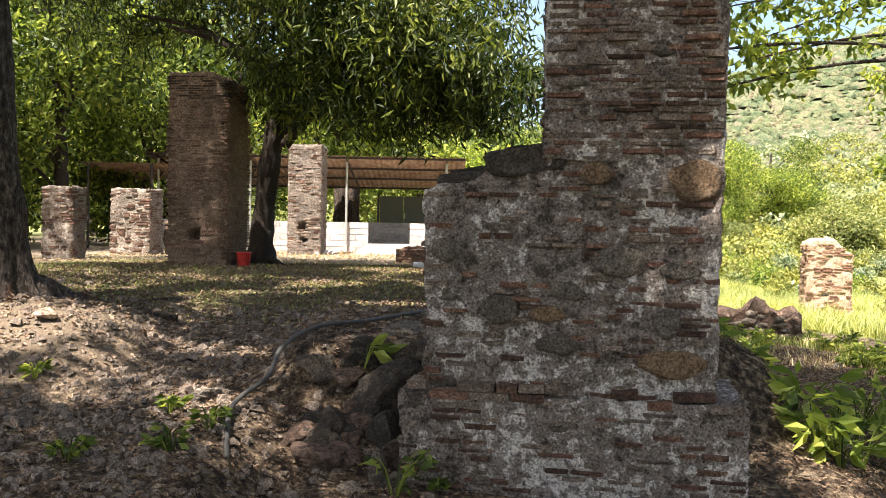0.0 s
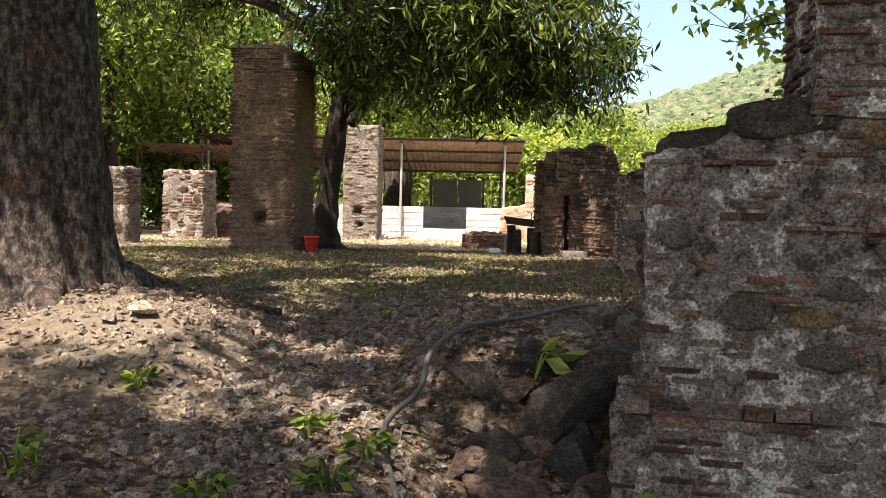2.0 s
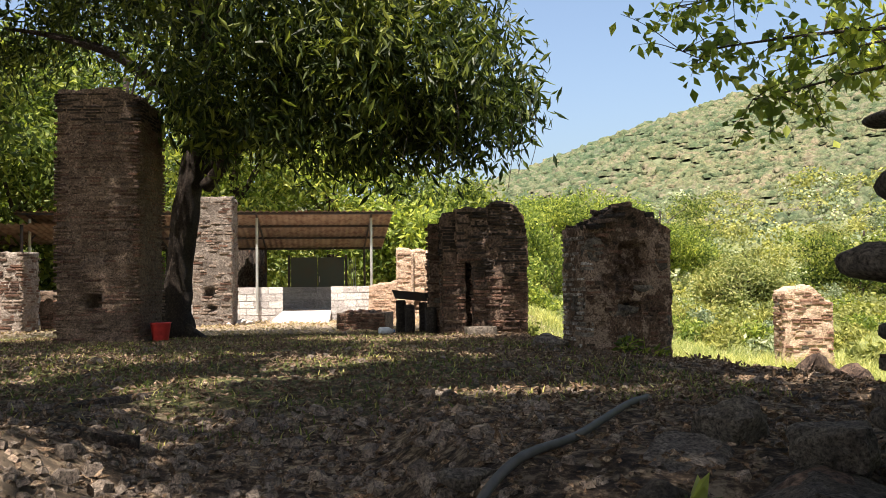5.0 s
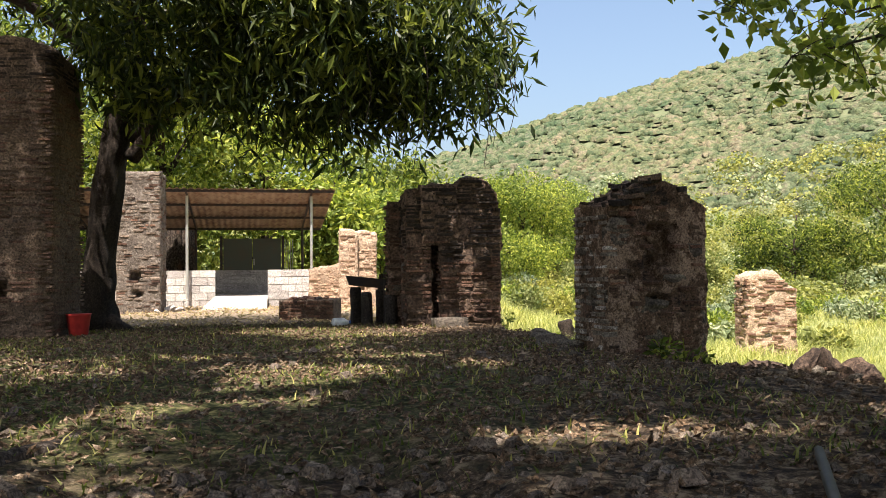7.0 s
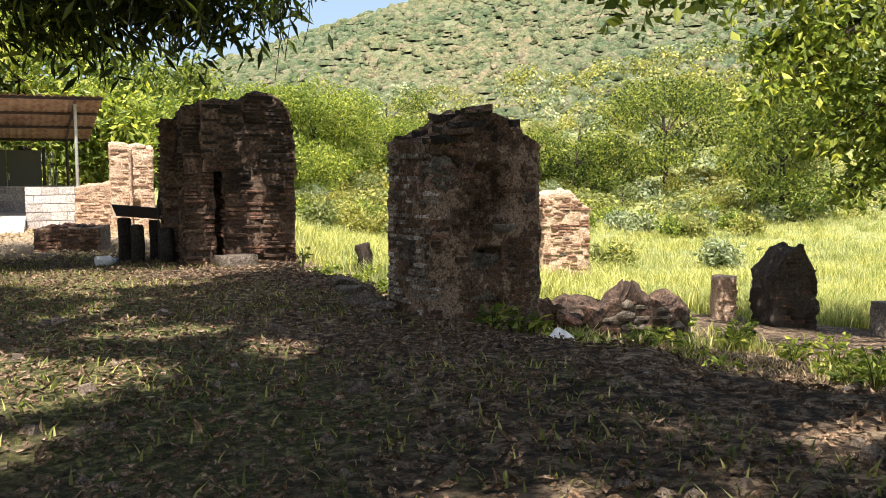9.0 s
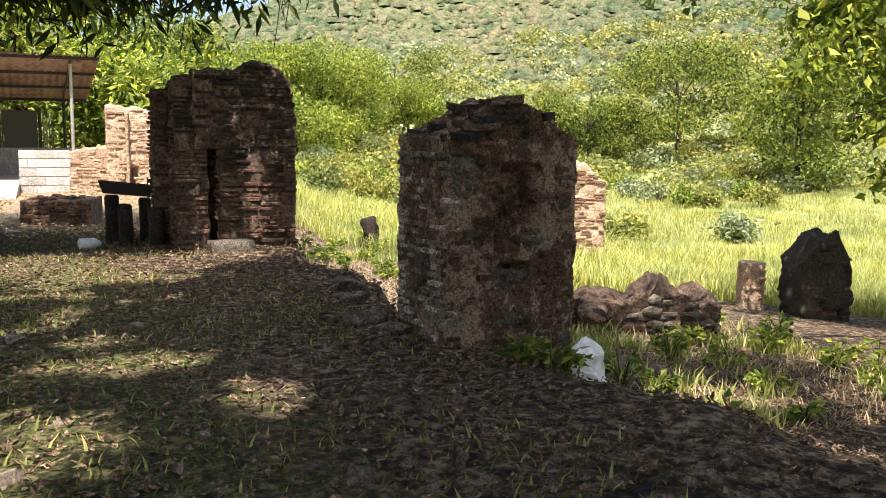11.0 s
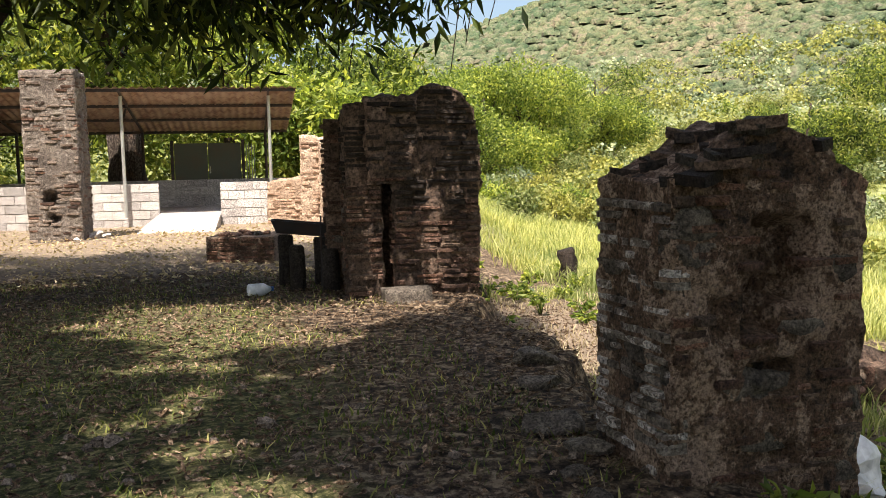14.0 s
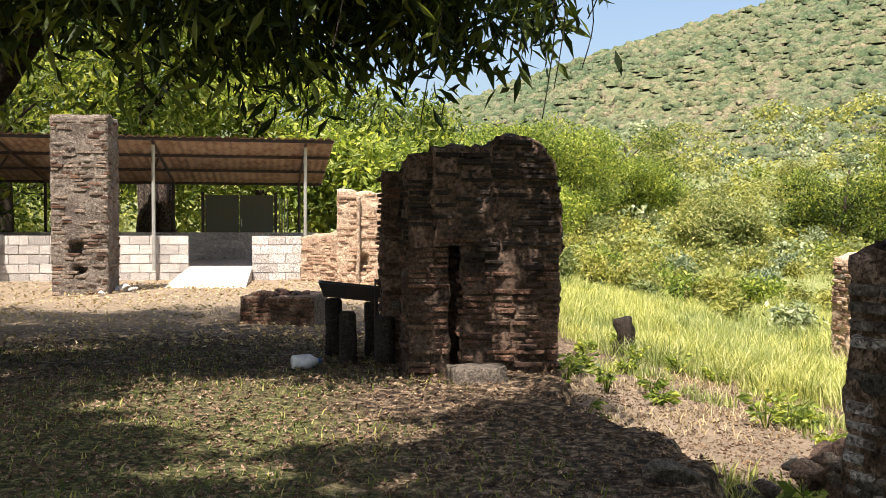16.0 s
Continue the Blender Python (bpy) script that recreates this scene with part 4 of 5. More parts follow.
shed = thing("open_shed", pose(0, 0, 0), "open shed with a rusty corrugated roof on thin steel posts", "shed")
v, f = corrugated(-9.6, 0.72, 29.05, 3.48, 34.0, 2.66)
roof = link("roof", v, f, ROOF_METAL, shed, True, "rusty corrugated sheet roof")
for y, z in ((29.15, 3.39), (30.7, 3.13), (32.3, 2.87), (33.9, 2.6)):
    part("purlin", box(10.3, 0.06, 0.07, (-4.45, y, z)), DARK_STEEL, shed)
for x in (0.1, -3.15, -6.3, -9.3):
    for y, zt in ((29.5, 3.32), (33.7, 2.62)):
        v, f = tube([(x, y, 0.6), (x, y, zt)], [0.04, 0.04], 10)
        link("post", v, f, STEEL if y < 30 else DARK_STEEL, shed)
    v, f = tube([(x, 29.5, 2.7), (x, 30.4, 3.08)], [0.025, 0.025], 8)
    link("brace", v, f, DARK_STEEL, shed)
    part("rafter", box(0.05, 4.9, 0.06, (x, 31.5, 3.0), turn=pose(0, 0, 0, -9.4)), DARK_STEEL, shed)
panel = thing("metal_gate", pose(-1.45, 33.35, 0.6), "grey-green sheet metal gate behind the shed", "gate")
for x in (-0.44, 0.44):
    gate_leaf = part("gate_leaf", box(0.86, 0.03, 1.72, (x, 0, 0)), DOOR_METAL, panel)
part("jamb", box(0.08, 0.06, 1.8, (-0.93, 0, 0)), DARK_STEEL, panel)
part("jamb", box(0.08, 0.06, 1.8, (0.93, 0, 0)), DARK_STEEL, panel)
for i in range(4):
    part("slat", box(0.03, 0.02, 1.7, (1.02 + i * 0.07, 0, 0)), STEEL, panel)
part("bolt", box(0.03, 0.03, 0.2, (0.05, -0.03, 0.9)), STEEL, gate_leaf)
far_shed = thing("far_shed", pose(0, 0, 0), "dark tin-roofed lean-to among the trees", "shed")
v, f = corrugated(-11.5, -6.8, 28.4, 3.1, 31.5, 2.7)
link("roof", v, f, ROOF_METAL, far_shed, True)
for x in (-11.2, -9.2, -7.0):
    v, f = tube([(x, 28.5, 0.3), (x, 28.5, 3.08)], [0.04, 0.04], 8)
    link("post", v, f, DARK_STEEL, far_shed)

# ---- fire pit, log stand, loose things ----
pit_pose, pw = front_mid(-1.06, 20.84, -0.14, 20.60, 0.85, 0.40)
pit = masonry("fire_pit", [(-1.06, 20.84, -0.14, 20.60, 0.85, 0.34, 0.46, dict(step=0.06, amp=0.012, sides=("front", "left")))], "low square brick fire pit heaped with broken bricks", [BRICK, BRICK_DARK], MORTAR_BROWN, 41, cover=0.9, stones=0, limit=60, category="fire pit")
for i in range(16):
    p = pit_pose @ Vector((ROCKS.uniform(-0.38, 0.38), ROCKS.uniform(-0.35, 0.2), 0.42))
    boulder(ROCKS.uniform(0.1, 0.2), 0.11, 0.08, i * 2.2, ROCKS.choice([BRICK_DARK, BRICK, STONE]), p, ROCKS.uniform(0, 180), "broken brick lying on a fire pit", "brick_rubble", "bricks on the fire pit")
stand = thing("log_stand", pose(0.08, 17.3, 0.52), "blackened upright logs carrying a scorched metal trough", "stand")
for x, y, h, r in [(-0.12, -0.42, 0.50, 0.075), (0.2, -0.46, 0.46, 0.085), (-0.2, 0.15, 0.56, 0.08), (0.16, 0.2, 0.52, 0.07)]:
    v, f = tube([(x, y, -0.06), (x + 0.005, y, h * 0.5), (x, y + 0.01, h - 0.03), (x, y + 0.01, h)], [r * 1.05, r, r, r * 0.8], 14, 0.15, x * 9)
    link("log", v, f, WOOD, stand, True)
tb = bmesh.new()
o, i_ = [(-0.32, -0.14), (0.34, -0.14), (0.34, 0.14), (-0.32, 0.14)], 0.05
low = [tb.verts.new((x * 0.8, y * 0.7, 0)) for x, y in o]
hi = [tb.verts.new((x, y, 0.13)) for x, y in o]
hin = [tb.verts.new((x * 0.94, y * 0.86, 0.13)) for x, y in o]
lin = [tb.verts.new((x * 0.76, y * 0.62, 0.03)) for x, y in o]
tb.faces.new(low[::-1]); tb.faces.new(lin)
for k in range(4):
    j = (k + 1) % 4
    tb.faces.new((low[k], low[j], hi[j], hi[k])); tb.faces.new((hi[k], hi[j], hin[j], hin[k])); tb.faces.new((hin[k], hin[j], lin[j], lin[k]))
bmesh.ops.transform(tb, verts=tb.verts, matrix=pose(-0.03, 0.15, 0.56, 0, 6, -4))
part("trough", tb, DARK_STEEL, stand, "scorched metal trough")
v, f = tube([(0.12, -0.4, 0), (0.13, -0.36, 0.78)], [0.008, 0.008], 6)
link("rod", v, f, DARK_STEEL, stand)
tagged(part("stone_step", box(0.42, 0.26, 0.2, (0.84, 15.72, 0.52), rough=0.02, cuts=4), STONE, None, smooth=True), "rough dark stone block lying before the ruin", "stone block")

bucket = thing("bucket", pose(-3.5, 15.92, gz(-3.5, 15.92) - 0.01), "small red plastic bucket beside the chimney", "bucket")
v, f = tube([(0, 0, 0), (0, 0, 0.02), (0, 0, 0.24), (0, 0, 0.26), (0, 0, 0.255), (0, 0, 0.05)], [0.1, 0.105, 0.135, 0.145, 0.128, 0.1], 24)
pail = link("pail", v, f, RED, bucket, True)
v, f = tube([(math.cos(a) * 0.14, 0.02, 0.25 - math.sin(a) * 0.08) for a in np.linspace(0, math.pi, 12)], [0.004] * 12, 6)
link("handle", v, f, DARK_STEEL, pail)
jug = thing("plastic_jug", pose(-0.42, 16.62, gz(-0.42, 16.62) + 0.06, 0, 90, 15), "white plastic jug lying on the leaf litter", "jug")
v, f = tube([(0, 0, -0.1), (0, 0, -0.09), (0, 0, 0.05), (0, 0, 0.09), (0, 0, 0.12)], [0.05, 0.06, 0.06, 0.035, 0.02], 16)
jug_body = link("jug_body", v, f, WHITE, jug, True)
v, f = tube([(0, 0, 0.12), (0, 0, 0.145)], [0.022, 0.022], 12)
link("cap", v, f, plain("blue_cap", (0.05, 0.12, 0.3)), jug_body)
bg = bmesh.new()
bmesh.ops.create_icosphere(bg, subdivisions=3, radius=0.16)
for q in bg.verts:
    q.co += noise.noise_vector(q.co * 9) * 0.07
    q.co.z *= 1.2
bmesh.ops.translate(bg, verts=bg.verts, vec=(2.72, 12.3, gz(2.72, 12.3) + 0.12))
tagged(part("plastic_bag", bg, WHITE, None), "crumpled white plastic bag caught among the stones", "bag")
for x, y, s in [(-3.35, 26.4, 0.3), (-3.1, 26.2, 0.2), (-3.55, 25.5, 0.15)]:
    boulder(s, s * 0.8, s * 0.7, x, CEMENT, (x, y, gz(x, y) + 0.06), 30, "lump of white lime at the pillar's foot", "lime_lump", "lime lumps")

hose = smooth_path([(-1.05, 4.45, 0.2), (-1.14, 4.85, 0.36), (-1.15, 5.15, 0.42), (-1.02, 5.35, 0.52), (-0.98, 5.62, 0.66), (-0.8, 5.9, 0.76), (-0.5, 6.3, 0.76), (-0.1, 6.95, 0.77), (0.12, 7.3, 0.75)], 8)
hose = [Vector((p.x, p.y, max(p.z, gz(p.x, p.y) + 0.022))) for p in hose]
v, f = tube(hose, [0.015] * len(hose), 8, 0.05)
tagged(link("water_hose", v, f, HOSE, None, True), "grey plastic water hose running up the bank", "hose")


# ---- trees ----
def limb(points, r0, r1, n=6, sides=9, wobble=0.25, seed=0.0):
    p = smooth_path(points, n)
    return tube(p, [r0 + (r1 - r0) * i / (len(p) - 1) for i in range(len(p))], sides, wobble, seed)


def clumps(blobs, per, spread=0.5):
    """Leaf places gathered in clumps inside ellipsoids: (centre, radii, clump count)."""
    out = []
    for c, r, n in blobs:
        d = RNG.normal(size=(n, 3))
        d /= np.linalg.norm(d, axis=1, keepdims=True)
        p = np.asarray(c) + d * np.asarray(r) * RNG.uniform(0.35, 1.0, (n, 1)) ** 0.6
        out.append((p[:, None] + RNG.normal(size=(n, per, 3)) * spread * np.array([1, 1, 0.7])).reshape(-1, 3))
    return np.concatenate(out)


# Crowns are cut open to put sun patches on these ground spots.
SUN_PATCHES = [(-1.35, 9.9, 0.4, 1.1), (-0.6, 11.05, 0.55, 0.32), (-0.15, 10.3, 0.3, 0.5), (-3.7, 11.65, 1.4, 0.4), (-0.85, 12.6, 0.2, 0.3), (-1.6, 15.2, 0.5, 0.3), (1.3, 16.2, 0.16, 0.5), (0.72, 16.2, 0.08, 0.4), (-0.4, 7.85, 0.55, 0.3), (0.3, 7.7, 0.25, 0.12), (-0.72, 11.7, 0.35, 0.3), (-2.2, 9.2, 0.8, 0.25),
              (-2.9, 5.95, 0.62, 0.42), (-3.2, 5.2, 0.35, 0.15), (-2.3, 5.1, 0.3, 0.2), (-3.0, 6.75, 0.16, 0.3), (-3.25, 6.5, 0.1, 0.2), (-1.5, 5.2, 0.3, 0.35), (-1.5, 6.3, 0.4, 0.2), (2.0, 8.8, 0.6, 0.4), (1.2, 8.0, 0.5, 0.2), (2.3, 11.2, 0.6, 0.5), (3.4, 11.5, 0.8, 0.5), (3.0, 10.2, 0.7, 0.35), (1.5, 7.2, 0.5, 0.2), (-0.3, 14.15, 0.9, 0.34), (-1.4, 14.6, 0.5, 0.22), (-1.05, 13.4, 0.6, 0.26), (-0.3, 13.1, 0.35, 0.12), (0.1, 14.75, 0.4, 0.15), (-0.2, 15.35, 0.5, 0.14), (-3.2, 14.4, 0.8, 0.15), (-1.6, 10.6, 0.5, 0.45), (-0.9, 10.0, 0.3, 0.4), (-1.0, 12.2, 0.5, 0.2), (-1.9, 11.7, 0.6, 0.25), (-1.5, 13.0, 0.4, 0.15)]


def sun_gaps(pts):
    """Which leaves to keep: those between the sun and the chosen sun patches are dropped."""
    k = (pts[:, 2] - 0.7) / SUN.z
    gx, gy = pts[:, 0] - SUN.x * k, pts[:, 1] - SUN.y * k
    keep = np.ones(len(pts), bool)
    for x, y, rx, ry in SUN_PATCHES:
        keep &= ((gx - x) / rx) ** 2 + ((gy - y) / ry) ** 2 > RNG.uniform(0.7, 1.15, len(pts))
    return keep


def big_trunk():
    t = thing("great_tree", pose(-3.60, 6.68, 0.7), "great tree with thick furrowed bark and spreading roots", "tree")
    verts, faces = [], []
    rows, sides = 60, 48
    for i in range(rows + 1):
        z = -0.35 + 7.0 * (i / rows) ** 1.25
        flare = 0.55 * math.exp(-max(z + 0.1, 0) / 0.28)
        for k in range(sides):
            a = 2 * math.pi * k / sides
            lobes = 1 + 0.16 * math.sin(3 * a + 0.8) * math.exp(-max(z, 0) / 1.6) + flare * (0.6 + 0.75 * max(0, math.sin(2.5 * a + 0.5)))
            r = 0.43 * (1 - 0.02 * z) * lobes
            groove = noise.noise(Vector((a * 5, z * 1.1, 0.3))) * 0.035 + noise.noise(Vector((a * 14, z * 4, 1.3))) * 0.022 + noise.noise(Vector((a * 30, z * 11, 2.3))) * 0.01
            verts.append(((r + groove) * math.cos(a) - 0.06 * z, (r + groove) * math.sin(a) + 0.03 * z, z))
    for i in range(rows):
        for k in range(sides):
            a, b = i * sides + k, i * sides + (k + 1) % sides
            faces.append((a, b, b + sides, a + sides))
    link("trunk", verts, faces, BARK, t, True)
    for pts, r in [([(0.3, 0.1, 0.25), (0.62, 0.3, 0.08), (1.0, 0.42, -0.0), (1.5, 0.5, -0.06)], 0.17), ([(0.2, -0.35, 0.2), (0.45, -0.7, -0.05), (0.7, -1.1, -0.35)], 0.13), ([(-0.2, -0.4, 0.2), (-0.4, -0.9, -0.1), (-0.5, -1.3, -0.35)], 0.14), ([(0.9, 0.75, -0.02), (1.25, 1.3, 0.0), (1.5, 2.0, -0.03), (1.9, 2.6, -0.08)], 0.06)]:
        v, f = limb(pts, r, 0.03, 8, 12, 0.5, r)
        link("root", v, f, BARK, t, True)
    limbs = [limb([(-0.3, 0.1, 5.6), (0.8, -0.6, 7.2), (2.6, -2.2, 8.6), (4.4, -3.6, 9.0)], 0.14, 0.03), limb([(-0.3, 0.1, 6.0), (-1.2, -1.6, 7.5), (-2.4, -4.0, 8.6)], 0.2, 0.05), limb([(-0.3, 0.1, 6.2), (0.7, 1.8, 7.6), (1.6, 3.6, 9.0)], 0.12, 0.03), limb([(-0.3, 0.1, 6.3), (-0.6, 0.4, 9), (-0.2, 0.2, 11)], 0.2, 0.05)]
    for v, f in limbs:
        link("branch", v, f, BARK_DARK, t, True)
    # Blobs mostly out of view, set where their shade should fall below.
    pts = clumps([((-2.0, 3.6, 9.0), (2.3, 2.8, 1.4), 148), ((0.2, 1.2, 9.2), (3.2, 3.4, 1.5), 204), ((-1.2, 6.0, 9.6), (3.4, 2.6, 1.4), 117), ((-5.5, 7.5, 9.0), (2.8, 3.0, 1.8), 80), ((2.6, 3.4, 8.8), (2.4, 3.4, 1.3), 161), ((2.4, 7.6, 8.9), (2.2, 1.8, 1.0), 46), ((-6.6, -0.6, 9.0), (2.2, 2.0, 1.2), 117), ((-2.8, 8.2, 9.4), (2.8, 2.0, 1.2), 74), ((-0.2, 9.6, 9.2), (2.4, 1.8, 1.1), 58), ((-6.3, 11.8, 9.0), (2.6, 2.2, 1.2), 190), ((-0.9, 9.4, 9.1), (1.4, 2.0, 0.7), 130), ((-1.6, 7.0, 9.2), (1.3, 1.9, 0.6), 130), ((-4.6, 5.2, 5.9), (1.2, 1.0, 0.6), 37), ((0.0, -5.5, 9.0), (5.0, 2.5, 1.4), 93), ((5.6, 1.0, 9.0), (2.6, 4.0, 1.4), 99), ((-2.4, -0.6, 9.2), (2.2, 2.0, 1.2), 99), ((-0.2, -2.6, 9.2), (3.4, 2.4, 1.2), 124), ((-4.8, 0.4, 9.0), (1.5, 1.2, 1.0), 60), ((-0.8, 7.2, 9.0), (1.5, 1.2, 0.8), 60), ((0.6, 8.6, 9.2), (1.2, 1.0, 0.8), 34), ((-3.9, 8.9, 9.2), (0.8, 1.0, 0.5), 50), ((-3.2, 8.2, 9.3), (0.6, 0.7, 0.4), 26), ((-4.3, 10.1, 9.2), (0.7, 1.1, 0.4), 50)], 58, 0.24)
    pts = pts[sun_gaps(pts)] - np.array([-3.60, 6.68, 0.7])
    leaf_mesh("crown", pts, 0.24, 0.1, LEAF_MANGO, t, 0.5)


def mango_tree():
    t = thing("mango_tree", pose(-3.65, 18.2, 0.42), "broad mango tree with a dark leaning trunk and hanging leaves", "tree")
    trunk = smooth_path([(-0.1, 0, -0.2), (0.0, 0, 0.3), (0.06, -0.05, 1.3), (0.26, -0.2, 2.6), (0.44, -0.3, 3.4), (0.7, -0.3, 4.6), (0.85, -0.2, 6.2)], 8)
    v, f = tube(trunk, [0.5 * math.exp(-i / 3.5) + 0.25 - 0.0026 * i for i in range(len(trunk))], 22, 0.3)
    link("trunk", v, f, BARK_DARK, t, True)
    for pts in [[(0.1, -0.1, 0.25), (0.5, -0.4, 0.06), (1.0, -0.7, -0.06)], [(-0.1, -0.2, 0.25), (-0.3, -0.6, 0.05), (-0.4, -1.0, -0.06)]]:
        v, f = limb(pts, 0.14, 0.03, 6, 10, 0.4)
        link("root", v, f, BARK_DARK, t, True)
    ends = [(1.9, -1.6, 3.0), (3.4, -2.4, 3.6), (4.6, -2.8, 3.3), (-1.6, -1.2, 4.6), (-2.8, 0.6, 5.2), (2.0, 1.4, 5.4), (3.6, -0.6, 4.9), (0.4, -2.4, 4.6), (1.4, -3.2, 5.6), (-0.6, 1.4, 6.6), (1.6, -0.8, 7.2)]
    for n, e in enumerate(ends):
        s = Vector((0.5, -0.25, 2.5 + 0.28 * n))
        e = Vector(e)
        mid = s.lerp(e, 0.5) + Vector((0, 0, 0.35))
        v, f = limb([s, mid, e], 0.12, 0.025, 6, 8, 0.2, n)
        link("branch", v, f, BARK_DARK, t, True)
    blobs = [((1.3, -2.0, 3.5), (1.2, 0.9, 0.65), 46), ((2.8, -2.2, 3.2), (1.5, 1.0, 0.75), 62), ((4.3, -1.9, 3.3), (1.1, 0.9, 0.6), 34), ((5.2, -1.9, 3.5), (0.5, 0.6, 0.4), 9), ((2.0, -3.2, 4.5), (1.9, 0.8, 0.9), 52), ((3.6, -3.2, 3.6), (1.5, 0.8, 0.7), 44),
             ((1.3, -1.8, 3.9), (1.7, 1.4, 0.9), 52), ((3.3, -2.4, 4.1), (1.5, 1.2, 1.0), 56), ((-1.4, 0.4, 6.2), (2.0, 1.6, 1.4), 80), ((-3.4, 1.4, 6.0), (2.0, 1.8, 1.6), 76), ((-2.4, -1.4, 7.0), (2.2, 1.6, 1.2), 72), ((-3.6, -0.6, 8.2), (2.4, 1.8, 1.2), 70),
             ((1.2, 0.6, 6.4), (2.8, 2.2, 1.6), 100), ((3.0, -1.0, 5.9), (2.0, 1.8, 1.3), 62), ((4.4, -0.8, 5.3), (1.2, 1.2, 0.8), 20), ((1.0, -3.0, 6.0), (2.4, 1.4, 1.4), 78), ((0.2, -0.4, 7.6), (3.0, 2.6, 1.3), 90), ((1.6, -1.2, 8.6), (3.2, 2.4, 1.0), 70)]
    cl = clumps(blobs, 1, 0.05)
    n = len(cl)
    per = 52
    ways = RNG.normal(size=(n, per, 3)) * 0.75
    ways[:, :, 2] -= 0.75
    pts = cl[:, None] + RNG.normal(size=(n, per, 3)) * np.array([0.2, 0.2, 0.19])
    pts = pts.reshape(-1, 3)
    clear = sun_gaps(pts + np.array([-3.65, 18.2, 0.42]))
    leaf_mesh("crown", pts[clear], 0.21, 0.05, LEAF_MANGO, t, ways=ways.reshape(-1, 3)[clear])
    vines = []
    for n in range(14):
        x, y, z = RNG.uniform(3.0, 5.2), RNG.uniform(-3.4, -2.0), RNG.uniform(2.9, 3.6)
        vines.append(limb([(x, y, z), (x + 0.05, y, z - 0.4), (x - 0.03, y, z - RNG.uniform(0.6, 1.0))], 0.006, 0.004, 4, 5))
    v, f = join(vines)
    link("twig_spray", v, f, BARK_DARK, t)["kind"] = "stuff"


def right_tree():
    """A tree beside the walk whose light sprays hang into view."""
    foot = Vector((12.0, 12.0, gz(12.0, 12.0)))
    t = thing("light_leaved_tree", pose(*foot), "tree with light green oval leaves on thin hanging sprays", "tree")
    trunk = smooth_path([(0, 0, -0.2), (0.05, 0, 1.5), (-0.3, 0.1, 3.2), (-0.6, 0.2, 5.0), (-0.6, 0.3, 7.5)], 6)
    v, f = tube(trunk, [0.26 - 0.006 * i for i in range(len(trunk))], 16, 0.3)
    link("trunk", v, f, BARK, t, True)
    sprays = [(2.1, 11.5, 3.5), (2.7, 11.3, 3.0), (3.4, 11.9, 3.5), (3.2, 11.0, 4.1), (2.4, 12.3, 4.2), (4.2, 12.2, 4.0), (4.6, 11.6, 4.6)]
    mass = [(7.4, 14.8, 2.6), (8.0, 14.6, 2.0), (7.8, 15.2, 3.3), (8.6, 14.4, 1.4), (8.5, 15.0, 4.2), (7.3, 15.0, 4.0), (9.0, 14.1, 2.8), (7.6, 14.4, 4.9), (9.4, 14.7, 2.0), (8.9, 15.5, 3.6)]
    lim, pts, ways = [], [], []
    for n, e in enumerate(sprays + mass):
        e = Vector(e) - foot
        thin = n < len(sprays)
        s = Vector((-0.5, 0.15, 3.6 + 0.3 * (n % 8)))
        m = s.lerp(e, 0.6) + Vector((0, 0, 0.7 if thin else 0.4))
        v, f = limb([s, m, e], 0.05, 0.006, 8, 7, 0.2, n)
        link("branch", v, f, BARK_DARK, t, True)
        line = smooth_path([s, m, e], 8)
        for q in line[11 if thin else 9:]:
            for _ in range(5 if thin else 9):
                tw = q + Vector(RNG.normal(size=3) * [0.28, 0.28, 0.2]) + Vector((0, 0, -0.08))
                lim.append(limb([q, q.lerp(tw, 0.6) + Vector((0, 0, 0.04)), tw], 0.005, 0.002, 3, 4))
                for _ in range(9):
                    pts.append(list(q.lerp(tw, RNG.uniform(0.35, 1.1)) + Vector(RNG.normal(size=3) * 0.045)))
                    ways.append(RNG.normal(size=3) - [0, 0, 0.6])
    v, f = join(lim)
    link("twig_spray", v, f, BARK_DARK, t, True)["kind"] = "stuff"
    extra = clumps([(Vector(c) - foot, r, k) for c, r, k in [((8.5, 14.8, 3.4), (1.0, 0.9, 1.2), 50), ((9.3, 14.3, 2.1), (0.8, 0.8, 0.9), 40), ((8.9, 14.8, 5.2), (1.5, 1.3, 1.0), 50), ((11.4, 12.8, 6.6), (2.4, 2.2, 1.4), 90)]], 30, 0.2)
    pts = np.concatenate([np.array(pts), extra])
    ways = np.concatenate([np.array(ways), RNG.normal(size=(len(extra), 3)) - [0, 0, 0.5]])
    leaf_mesh("crown", pts, 0.135, 0.075, LEAF_FRESH, t, ways=ways)


